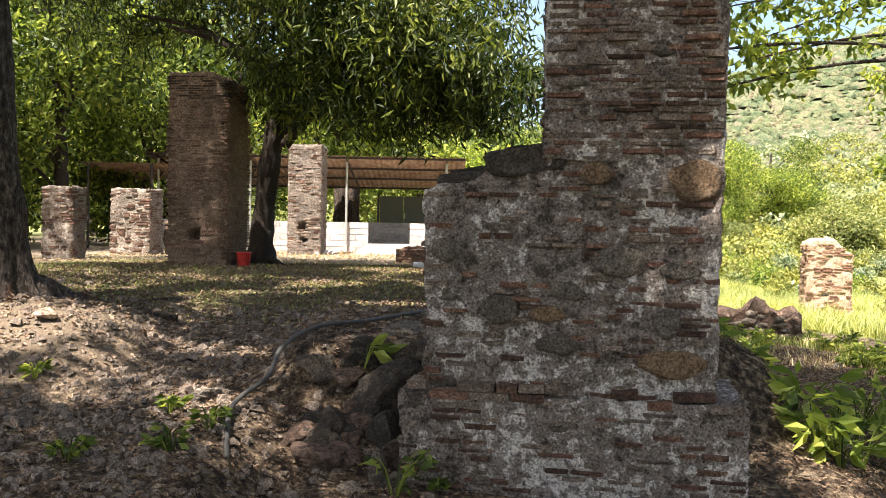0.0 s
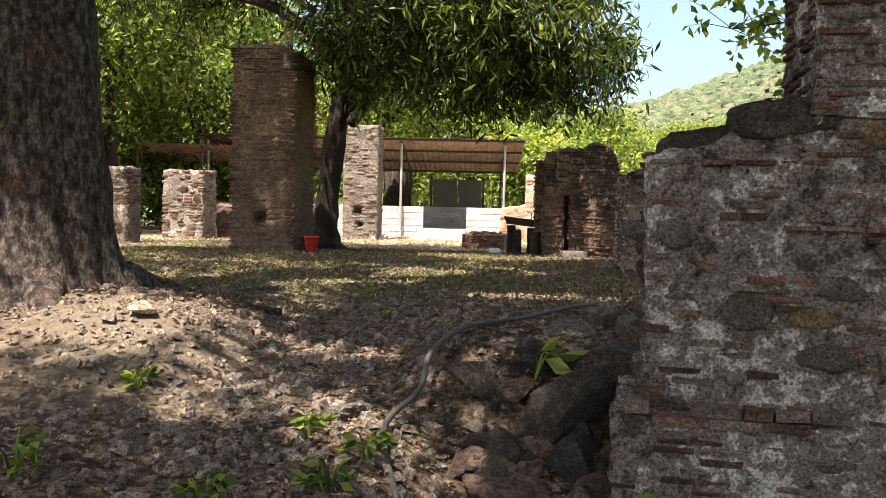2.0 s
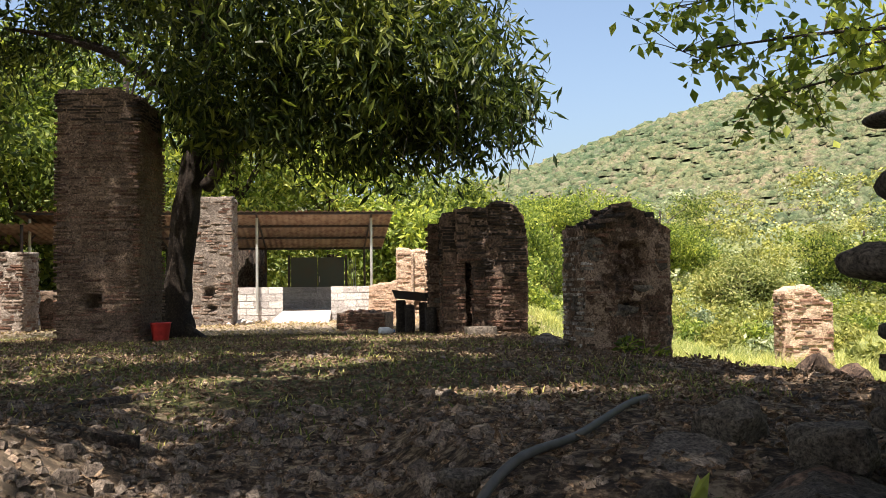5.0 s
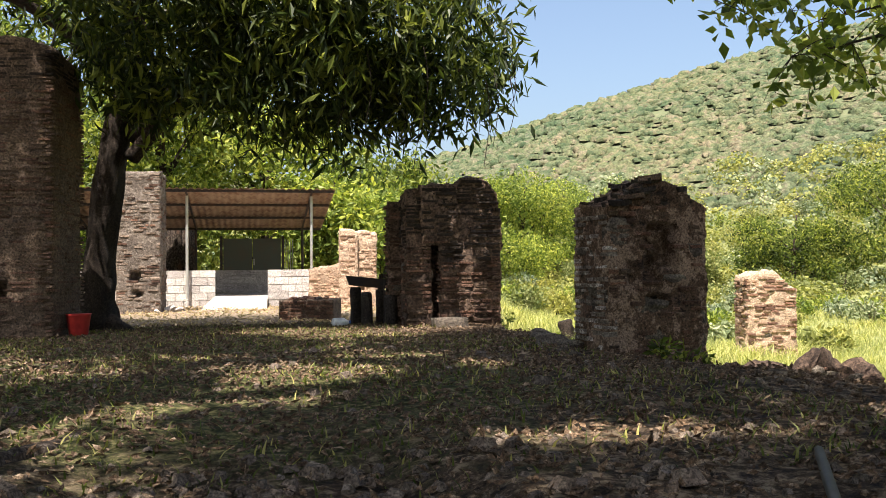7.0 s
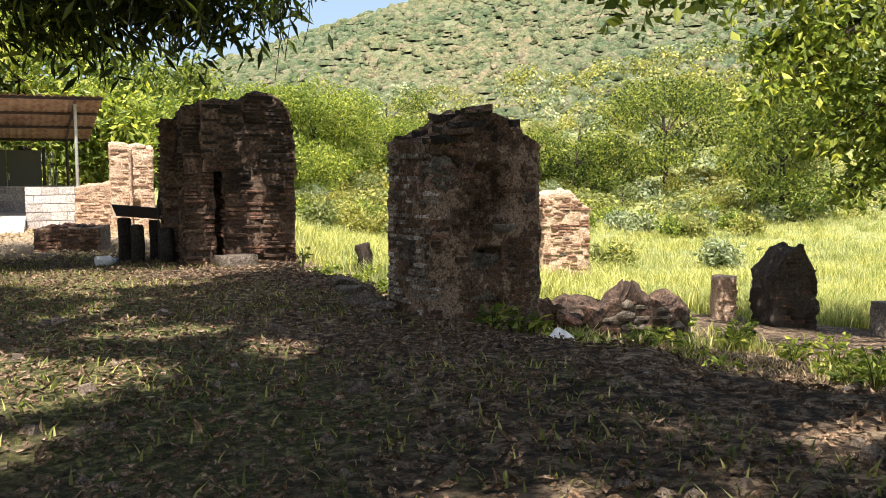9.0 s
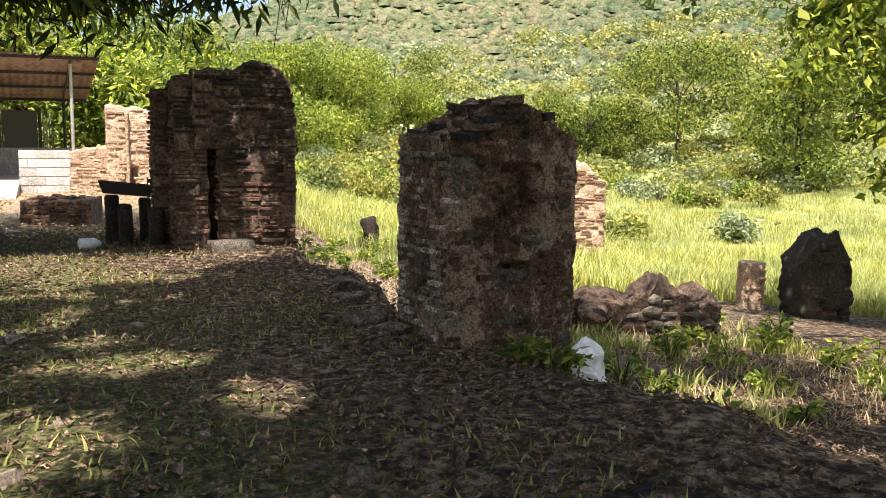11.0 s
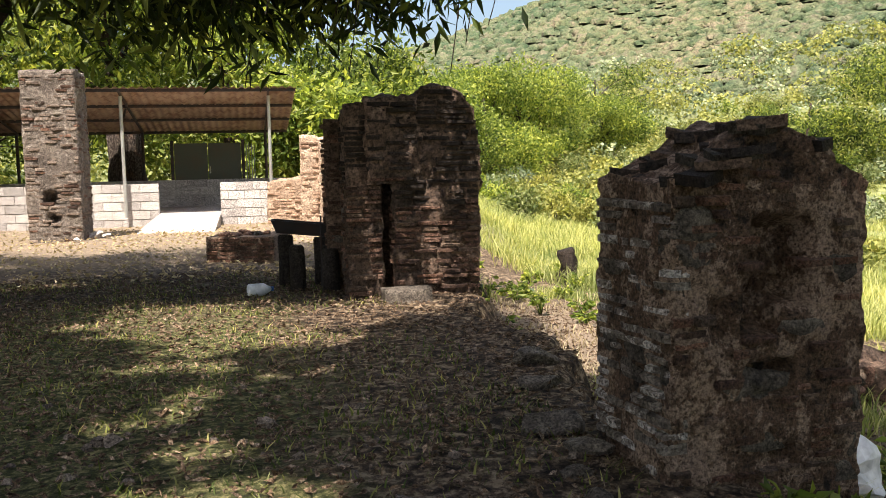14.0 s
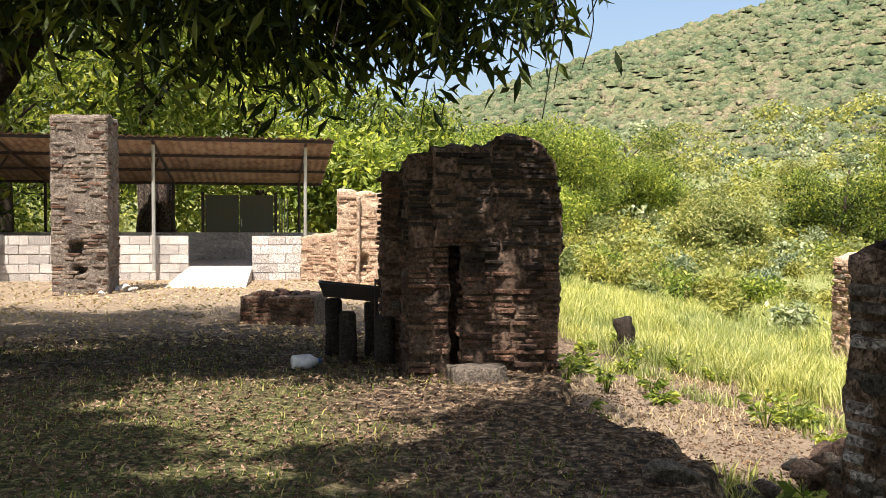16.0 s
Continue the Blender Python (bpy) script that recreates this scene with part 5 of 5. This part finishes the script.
def wood_tree(x, y, h, r, mat, seed, dens=1.0, label="leafy woodland tree, behind the ruins or added out of view", low=0.3):
    rnd = random.Random(seed)
    z0 = gz(x, y)
    t = thing("woodland_tree", pose(x, y, z0), label, "tree", "woodland trees")
    p = smooth_path([(0, 0, -0.3), (rnd.uniform(-.2, .2), 0, h * 0.3), (rnd.uniform(-.5, .5), rnd.uniform(-.4, .4), h * 0.75)], 6)
    v, f = tube(p, [max(0.05, h * 0.028 * (1 - i / len(p) * 0.7)) for i in range(len(p))], 10, 0.3, seed)
    parts, blobs = [(v, f)], []
    for k in range(8):
        a, hh = rnd.uniform(0, 6.28), rnd.uniform(low + 0.12, 0.95)
        e = Vector((math.cos(a) * r * rnd.uniform(0.35, 0.75), math.sin(a) * r * rnd.uniform(0.35, 0.75), h * hh))
        s = Vector((0, 0, h * hh * 0.6))
        parts.append(limb([s, s.lerp(e, 0.5) + Vector((0, 0, 0.3)), e], 0.07, 0.02, 4, 6))
        blobs.append((e, (r * 0.5, r * 0.5, h * 0.16), int(34 * dens)))
    v, f = join(parts)
    link("trunk", v, f, BARK_DARK, t, True)
    leaf_mesh("crown", clumps(blobs, 27, 0.42), 0.27, 0.12, mat, t, 0.3)


big_trunk()
mango_tree()
right_tree()
# (-9.5, -6), (12.5, -7) and (16, 1) are unseen trees added to cut sky light.
for x, y, h, r, mat, dens, low in [(-11.5, 27, 10, 3.6, LEAF_WOOD, 1.3, 0.15), (-15, 24, 11, 4.0, LEAF_WOOD, 1.3, 0.1), (-8.0, 35, 11, 4.0, LEAF_WOOD, 1.3, 0.2), (-13, 36, 12, 4.5, LEAF_WOOD, 1.2, 0.1), (-4.5, 39, 9, 3.6, LEAF_FRESH, 1.2, 0.2), (-1.0, 38, 7, 3.0, LEAF_FRESH, 1.2, 0.1), (1.8, 37, 5.6, 2.6, LEAF_FRESH, 1.2, 0.05), (3.6, 41, 6.0, 2.8, LEAF_WOOD, 1.2, 0.05), (-18, 33, 13, 5, LEAF_WOOD, 1.2, 0.1), (-20, 22, 12, 4.5, LEAF_WOOD, 1.1, 0.1), (-9.5, 42, 13, 5, LEAF_WOOD, 1.2, 0.1), (-9.5, -6, 11, 4.5, LEAF_WOOD, 1.3, 0.1), (12.5, -7, 10, 4.5, LEAF_WOOD, 1.3, 0.1), (16, 1, 9, 4, LEAF_WOOD, 1.2, 0.1), (-10.5, 32, 6, 3.4, LEAF_WOOD, 1.2, 0.02), (-14.5, 30, 6, 3.6, LEAF_WOOD, 1.2, 0.02), (-7, 46, 9, 4.5, LEAF_WOOD, 1.2, 0.02), (-17, 44, 9, 5, LEAF_WOOD, 1.2, 0.02), (-24, 40, 9, 5, LEAF_WOOD, 1.2, 0.02), (-12, 52, 9, 5.5, LEAF_WOOD, 1.2, 0.02), (-14, 15, 11, 4, LEAF_WOOD, 1.2, 0.35), (-17, 18, 12, 4, LEAF_WOOD, 1.2, 0.3),
                                   (12, 66, 7.5, 4.6, LEAF_FRESH, 1.4, 0.1), (17, 72, 8.5, 5, LEAF_FRESH, 1.4, 0.1), (23, 78, 8, 4.8, LEAF_FRESH, 1.4, 0.1), (9, 60, 6.5, 3.8, LEAF_FRESH, 1.4, 0.1), (14.5, 68, 7.5, 4.4, LEAF_FRESH, 1.4, 0.1), (20, 74, 8.5, 4.6, LEAF_FRESH, 1.4, 0.1), (27, 88, 7, 5, LEAF_OLIVE, 1.3, 0.1), (33, 92, 8, 5, LEAF_WOOD, 1.3, 0.1), (41, 58, 8, 5, LEAF_WOOD, 1.5, 0.05), (36, 62, 6.5, 4, LEAF_WOOD, 1.4, 0.05), (47, 54, 7, 4, LEAF_SCRUB, 1.4, 0.05), (38.5, 44.5, 7.5, 4, LEAF_WOOD, 1.3, 0.05), (30, 82, 4.5, 4, LEAF_FRESH, 1.3, 0.05), (26, 60, 3.5, 2.6, LEAF_SCRUB, 1.2, 0.05)]:
    wood_tree(x, y, h, r, mat, x * 3 + y, dens, low=low)
# the fig-like trunk behind the shed
fig = thing("fig_tree", pose(-3.7, 34.6, 0.4), "stout many-stemmed fig trunk behind the shed", "tree")
for a in range(7):
    c, s = math.cos(a * 0.9), math.sin(a * 0.9)
    v, f = limb([(0.75 * c, 0.6 * s, -0.2), (0.4 * c, 0.35 * s, 0.6), (0.3 * c, 0.28 * s, 1.6), (0.4 * c, 0.3 * s, 3.2)], 0.22, 0.16, 6, 10, 0.3, a)
    link("stem", v, f, BARK, fig, True)


# ---- scrub, field and hillside ----
def scatter_far():
    """Rounded crowns over the far hillside, and looser leafy scrub on the lower slope."""
    bm = bmesh.new()
    bmesh.ops.create_icosphere(bm, subdivisions=2, radius=1.0)
    bmesh.ops.delete(bm, geom=[v for v in bm.verts if v.co.z < -0.1], context="VERTS")
    bm.verts.index_update()
    dome = np.array([list(v.co) for v in bm.verts])
    faces = np.array([[v.index for v in f.verts] for f in bm.faces])
    bm.free()
    n = 21000
    az = RNG.uniform(-30, 62, n)
    r = np.exp(RNG.uniform(math.log(115), math.log(430), n))
    x, y = r * np.sin(np.radians(az)), r * np.cos(np.radians(az))
    size = (RNG.uniform(0.3, 1.0, n) ** 1.5 * 0.0115 * r ** 0.92 + 0.35)[:, None, None]
    lump = RNG.uniform(0.6, 1.3, (n, len(dome), 1))
    v = np.stack([x, y, sheet_z(x, y)], 1)[:, None] + dome[None] * size * lump * np.stack([RNG.uniform(0.8, 1.3, n), RNG.uniform(0.8, 1.3, n), RNG.uniform(0.55, 1.0, n)], 1)[:, None]
    f = faces[None] + (np.arange(n) * len(dome))[:, None, None]
    tagged(link("hill_woods", v.reshape(-1, 3), f.reshape(-1, 3), LEAF_HILL, smooth=True), "dense dry-season woods covering the hillside, colour greyed for haze", "woods", kind="stuff")
    for name, n, mat, lab in (("slope_scrub", 1250, LEAF_OLIVE, "olive scrub on the lower slope"), ("slope_thicket", 700, LEAF_SCRUB, "bright green thicket on the lower slope"), ("slope_brush", 550, LEAF_GREY, "grey-green brush on the lower slope")):
        az = RNG.uniform(-26, 66, n)
        r = np.exp(RNG.uniform(math.log(58), math.log(150), n))
        x, y = r * np.sin(np.radians(az)), r * np.cos(np.radians(az))
        size = RNG.uniform(0.3, 1.0, n) ** 1.4 * 0.02 * r + 0.3
        per = 115
        d = RNG.normal(size=(n, per, 3))
        d /= np.linalg.norm(d, axis=2, keepdims=True)
        d[:, :, 2] = np.abs(d[:, :, 2])
        c = (np.stack([x, y, sheet_z(x, y)], 1)[:, None] + d * size[:, None, None] * np.array([1, 1, 0.9]) * RNG.uniform(0.75, 1.05, (n, per, 1))).reshape(-1, 3)
        out = d.reshape(-1, 3) + RNG.normal(size=c.shape) * 0.45
        s = np.cross(out, RNG.normal(size=c.shape))
        s /= np.linalg.norm(s, axis=1, keepdims=True)
        w = np.cross(out, s)
        w /= np.linalg.norm(w, axis=1, keepdims=True)
        big = np.repeat(size * 0.15, per)[:, None]
        v = np.stack([c - s * big * 0.6, c + w * big * 0.6, c + s * big * 0.6, c - w * big * 0.5], 1).reshape(-1, 3)
        j = np.arange(len(c)) * 4
        tagged(link(name, v, np.stack([j, j + 1, j + 2, j + 3], 1), mat), lab, "scrub", kind="stuff")


scatter_far()


def bushes():
    rnd = random.Random(5)
    for n in range(330):
        y = rnd.uniform(27, 92)
        x = rnd.uniform(0.16, 0.85) * y + rnd.uniform(0, 3)
        if x < 8 or (y < 40 and rnd.random() < 0.85):
            continue
        h = rnd.uniform(0.5, 1.5) * (0.3 + y / 70)
        r = h * rnd.uniform(0.6, 1.0)
        b = thing("bush", pose(x, y, gz(x, y)), "sunlit green bush in the overgrown field", "bush", "field bushes")
        blobs = [((rnd.uniform(-r, r) * 0.5, rnd.uniform(-r, r) * 0.5, h * rnd.uniform(0.3, 0.75)), (r * 0.5, r * 0.5, h * 0.3), 9) for _ in range(6)]
        leaf_mesh("foliage", clumps(blobs, 11, 0.2), 0.23, 0.11, rnd.choice([LEAF_SCRUB, LEAF_OLIVE, LEAF_OLIVE, LEAF_OLIVE, LEAF_FRESH, LEAF_GREY]), b, 0.1)
        v, f = join([limb([(0, 0, -0.1), (rnd.uniform(-.2, .2) * r, rnd.uniform(-.2, .2) * r, h * 0.4), (rnd.uniform(-.6, .6) * r, rnd.uniform(-.6, .6) * r, h * 0.85)], 0.03, 0.01, 3, 5) for _ in range(5)])
        link("stem", v, f, BARK, b)["kind"] = "stuff"


bushes()


def blades(name, x, y, height, width, mat, label, lean=0.35):
    n = len(x)
    z = sheet_z(x, y) - 0.02
    h = height * RNG.uniform(0.5, 1.3, n)
    a = RNG.uniform(0, 2 * math.pi, n)
    d = np.stack([np.cos(a), np.sin(a), np.zeros(n)], 1)
    s = np.stack([-np.sin(a), np.cos(a), np.zeros(n)], 1)
    b = np.stack([x, y, z], 1)
    up = np.array([[0, 0, 1.0]])
    w = (width * RNG.uniform(0.6, 1.4, n))[:, None]
    hh = h[:, None]
    ln = lean * RNG.uniform(0.2, 1.6, n)[:, None]
    v = np.stack([b - s * w, b + s * w, b + up * hh * 0.6 + d * hh * ln * 0.4 + s * w * 0.7, b + up * hh * 0.6 + d * hh * ln * 0.4 - s * w * 0.7, b + up * hh * 0.95 + d * hh * ln], 1).reshape(-1, 3)
    i = np.arange(n) * 5
    f = np.stack([i, i + 1, i + 2, i + 3], 1).tolist() + np.stack([i + 3, i + 2, i + 4], 1).tolist()
    tagged(link(name, v, f, mat), label, "grass", kind="stuff")


def field_grass():
    n = 13500
    y = 12 + 50 * RNG.uniform(0, 1, n) ** 1.5
    x = lerp(y, [0, 8, 13, 16.5, 18, 22, 30, 60], [9.2, 11.2, 12.2, 10.2, 6.2, 4.6, 4.6, 8]) + RNG.uniform(0, 1, n) ** 1.3 * (0.9 * y + 4)
    tall = np.array([0.5 + noise.noise(Vector((a * 0.45, b * 0.45, 6))) + 0.5 * noise.noise(Vector((a * 1.6, b * 1.6, 2))) for a, b in zip(x, y)])
    tall = np.clip(tall, 0.12, 1.2)
    k = 15
    spread = np.repeat(0.08 + 0.12 * tall, k)
    gx = np.repeat(x, k) + RNG.normal(size=n * k) * spread
    gy = np.repeat(y, k) + RNG.normal(size=n * k) * spread
    blades("field_grass", gx, gy, np.repeat(0.14 + 0.34 * tall, k), 0.008, BLADE, "tall bright grass of the overgrown field", 0.85)
    n = 26000
    x, y = RNG.uniform(1.75, 6.5, n), RNG.uniform(11.0, 21, n)
    patch = np.array([noise.noise(Vector((a * 1.1, b * 0.9, 9))) + 0.5 * noise.noise(Vector((a * 3, b * 3, 1))) for a, b in zip(x, y)])
    ledge = ((x - 3.0) / 1.2) ** 2 + ((y - 17.2) / 1.9) ** 2 < 1 + patch
    green, dry = (patch > 0.12) & ~ledge, (patch < 0.05) & (RNG.uniform(0, 1, n) < 0.5)
    blades("bank_grass", x[green], y[green], 0.17, 0.008, BLADE, "bright green grass below the terrace", 0.7)
    blades("bank_straw", x[dry], y[dry], 0.09, 0.006, STRAW, "dry straw on the bare ground below the terrace", 0.9)
    n = 60000
    x, y = RNG.uniform(-7, 0.8, n), RNG.uniform(7.2, 19, n)
    keep = np.array([noise.noise(Vector((a * 0.9, b * 0.9, 3))) + 0.35 > RNG.uniform(-0.1, 0.9) for a, b in zip(x, y)])
    blades("turf", x[keep], y[keep], 0.055, 0.005, TURF, "short patchy turf on the terrace", 0.8)


field_grass()


def litter():
    n = 105000
    x = RNG.uniform(-6, 5.5, n)
    y = 2.5 + 17 * RNG.uniform(0, 1, n) ** 1.4
    z = sheet_z(x, y) + 0.012
    ways = RNG.normal(size=(n, 3))
    ways[:, 2] *= 0.35
    mound = np.exp(-(((x + 2.6) / 0.9) ** 2 + ((y - 5.6) / 1.1) ** 2))
    some = RNG.uniform(0, 1, n) > 0.72 * mound
    ob = leaf_mesh("leaf_litter", np.stack([x, y, z], 1)[some], RNG.uniform(0.018, 0.062, (some.sum(), 1)), 0.02, LITTER, ways=ways[some])
    tagged(ob, "dry brown leaves strewn over the soil", "leaf litter", kind="stuff")
    verts, faces = [], []
    rnd = random.Random(9)
    for i in range(3400):
        if i < 2500:
            px, py = rnd.gauss(-1.75, 0.75), rnd.uniform(2.6, 7.8)
        else:
            px, py = rnd.uniform(-5, 1), rnd.uniform(3, 13)
        s = rnd.uniform(0.01, 0.03) * (1.8 if rnd.random() < 0.14 else 1)
        c = Vector((px, py, gz(px, py) + s * 0.3))
        m = Euler((rnd.uniform(-.4, .4), rnd.uniform(-.4, .4), rnd.uniform(0, 6))).to_matrix()
        n0 = len(verts)
        for sx, sy, sz in ((-1, -.7, -.4), (1, -.6, -.4), (.9, .8, -.4), (-.8, .7, -.4), (-.6, -.4, .4), (.7, -.3, .45), (.5, .5, .4), (-.5, .4, .45)):
            verts.append(c + m @ Vector((sx * s * rnd.uniform(.8, 1.2), sy * s * rnd.uniform(.8, 1.2), sz * s * 1.1)))
        faces += [tuple(n0 + k for k in q) for q in ((4, 5, 6, 7), (0, 1, 5, 4), (1, 2, 6, 5), (2, 3, 7, 6), (3, 0, 4, 7))]
    clods, cf = [], []
    for i in range(420):
        px, py = rnd.gauss(-2.75, 0.6), rnd.gauss(5.75, 0.55)
        sz = rnd.uniform(0.006, 0.02)
        c = Vector((px, py, gz(px, py) + sz * 0.2))
        m = Euler((rnd.uniform(-1, 1), rnd.uniform(-1, 1), rnd.uniform(0, 6))).to_matrix()
        n0 = len(clods)
        for q in ((-1, -.8, -.5), (1, -.7, -.6), (.8, 1, -.5), (-.9, .7, -.6), (-.6, -.5, .6), (.7, -.4, .5), (.5, .6, .7), (-.5, .5, .5)):
            clods.append(c + m @ (Vector(q) * sz * rnd.uniform(0.75, 1.25)))
        cf += [tuple(n0 + k for k in q) for q in ((4, 5, 6, 7), (0, 1, 5, 4), (1, 2, 6, 5), (2, 3, 7, 6), (3, 0, 4, 7), (3, 2, 1, 0))]
    tagged(link("soil_clods", clods, cf, MORTAR_PALE), "dry pale clods of soil on the root mound", "clods", kind="stuff")
    n = 7000
    x, y = RNG.uniform(-9, 2.4, n), RNG.uniform(18.5, 29, n)
    ways = RNG.normal(size=(n, 3))
    ways[:, 2] *= 0.35
    ob = leaf_mesh("far_litter", np.stack([x, y, sheet_z(x, y) + 0.03], 1), 0.065, 0.032, STRAW, ways=ways)
    tagged(ob, "dry leaves strewn before the shed", "leaf litter", kind="stuff")
    tagged(link("pebbles", verts, faces, PEBBLE), "small stones strewn down the gully", "pebbles", kind="stuff")


litter()


def weed(x, y, z, s, n, mat, seed, length=0.14, width=0.06, label="leafy green weed growing by the stones"):
    rnd = random.Random(seed)
    t = thing("weed", pose(x, y, z), label, "weed", "weeds")
    pts, ways, stems = [], [], []
    for k in range(n):
        a = rnd.uniform(0, 6.28)
        e = Vector((math.cos(a) * s * rnd.uniform(.1, .8), math.sin(a) * s * rnd.uniform(.1, .8), s * rnd.uniform(0.3, 1.0)))
        stems.append(limb([(0, 0, -0.05), e * 0.5 + Vector((0, 0, 0.04)), e], 0.006, 0.003, 3, 5))
        for j in range(4):
            pts.append(e * rnd.uniform(0.6, 1.0))
            ways.append((math.cos(a + rnd.uniform(-1.2, 1.2)), math.sin(a + rnd.uniform(-1.2, 1.2)), rnd.uniform(-.5, .6)))
    v, f = join(stems)
    link("stem", v, f, LEAF_WOOD, t)["kind"] = "stuff"
    leaf_mesh("leaves", np.array([list(p) for p in pts]), length, width, mat, t, ways=np.array(ways), kind="stuff")


weed(-0.45, 5.50, 0.60, 0.15, 4, LEAF_WOOD, 1, 0.16, 0.065, "small bright-leaved plant rooted among the boulders")
WEEDS = random.Random(21)
for n in range(46):
    x, y = WEEDS.uniform(2.0, 6.4), WEEDS.uniform(10.4, 15.2)
    if x < 2.4 and y > 12.5:
        continue
    weed(x, y, gz(x, y), WEEDS.uniform(0.14, 0.36), WEEDS.randint(10, 20), WEEDS.choice([LEAF_FRESH, LEAF_WOOD]), n + 40, 0.09, 0.045)
for n in range(24):
    x, y = WEEDS.uniform(2.2, 4.6), WEEDS.uniform(4.6, 8.5)
    weed(x, y, gz(x, y), WEEDS.uniform(0.2, 0.5), WEEDS.randint(6, 10), LEAF_FRESH, n + 140, 0.16, 0.06)
for x, y, s in [(-1.3, 4.35, 0.15), (-1.2, 4.7, 0.14), (-1.75, 4.2, 0.12), (-2.5, 4.3, 0.18), (-0.2, 4.45, 0.25), (1.7, 15.7, 0.25), (1.62, 15.9, 0.3), (1.25, 10.38, 0.2), (1.1, 10.4, 0.15), (1.35, 10.42, 0.16), (0.02, 4.6, 0.06), (-1.5, 5.0, 0.1), (-2.4, 5.3, 0.1)]:
    weed(x, y, gz(x, y), s, 8, LEAF_WOOD, x * 10 + y, 0.07, 0.035)
for n in range(20):
    x, y = WEEDS.uniform(3.0, 5.4), WEEDS.uniform(16, 24)
    weed(x, y, gz(x, y), WEEDS.uniform(0.15, 0.4), 14, LEAF_FRESH, n + 240, 0.1, 0.05)

stump = thing("tree_stump", pose(4.84, 22.6, gz(4.84, 22.6)), "small jagged dead stump at the field's edge", "stump")
v, f = limb([(0, 0, -0.1), (0.02, 0, 0.3), (-0.04, 0, 0.6)], 0.2, 0.13, 5, 12, 0.7, 4)
link("trunk", v, f, BARK_DARK, stump, True)
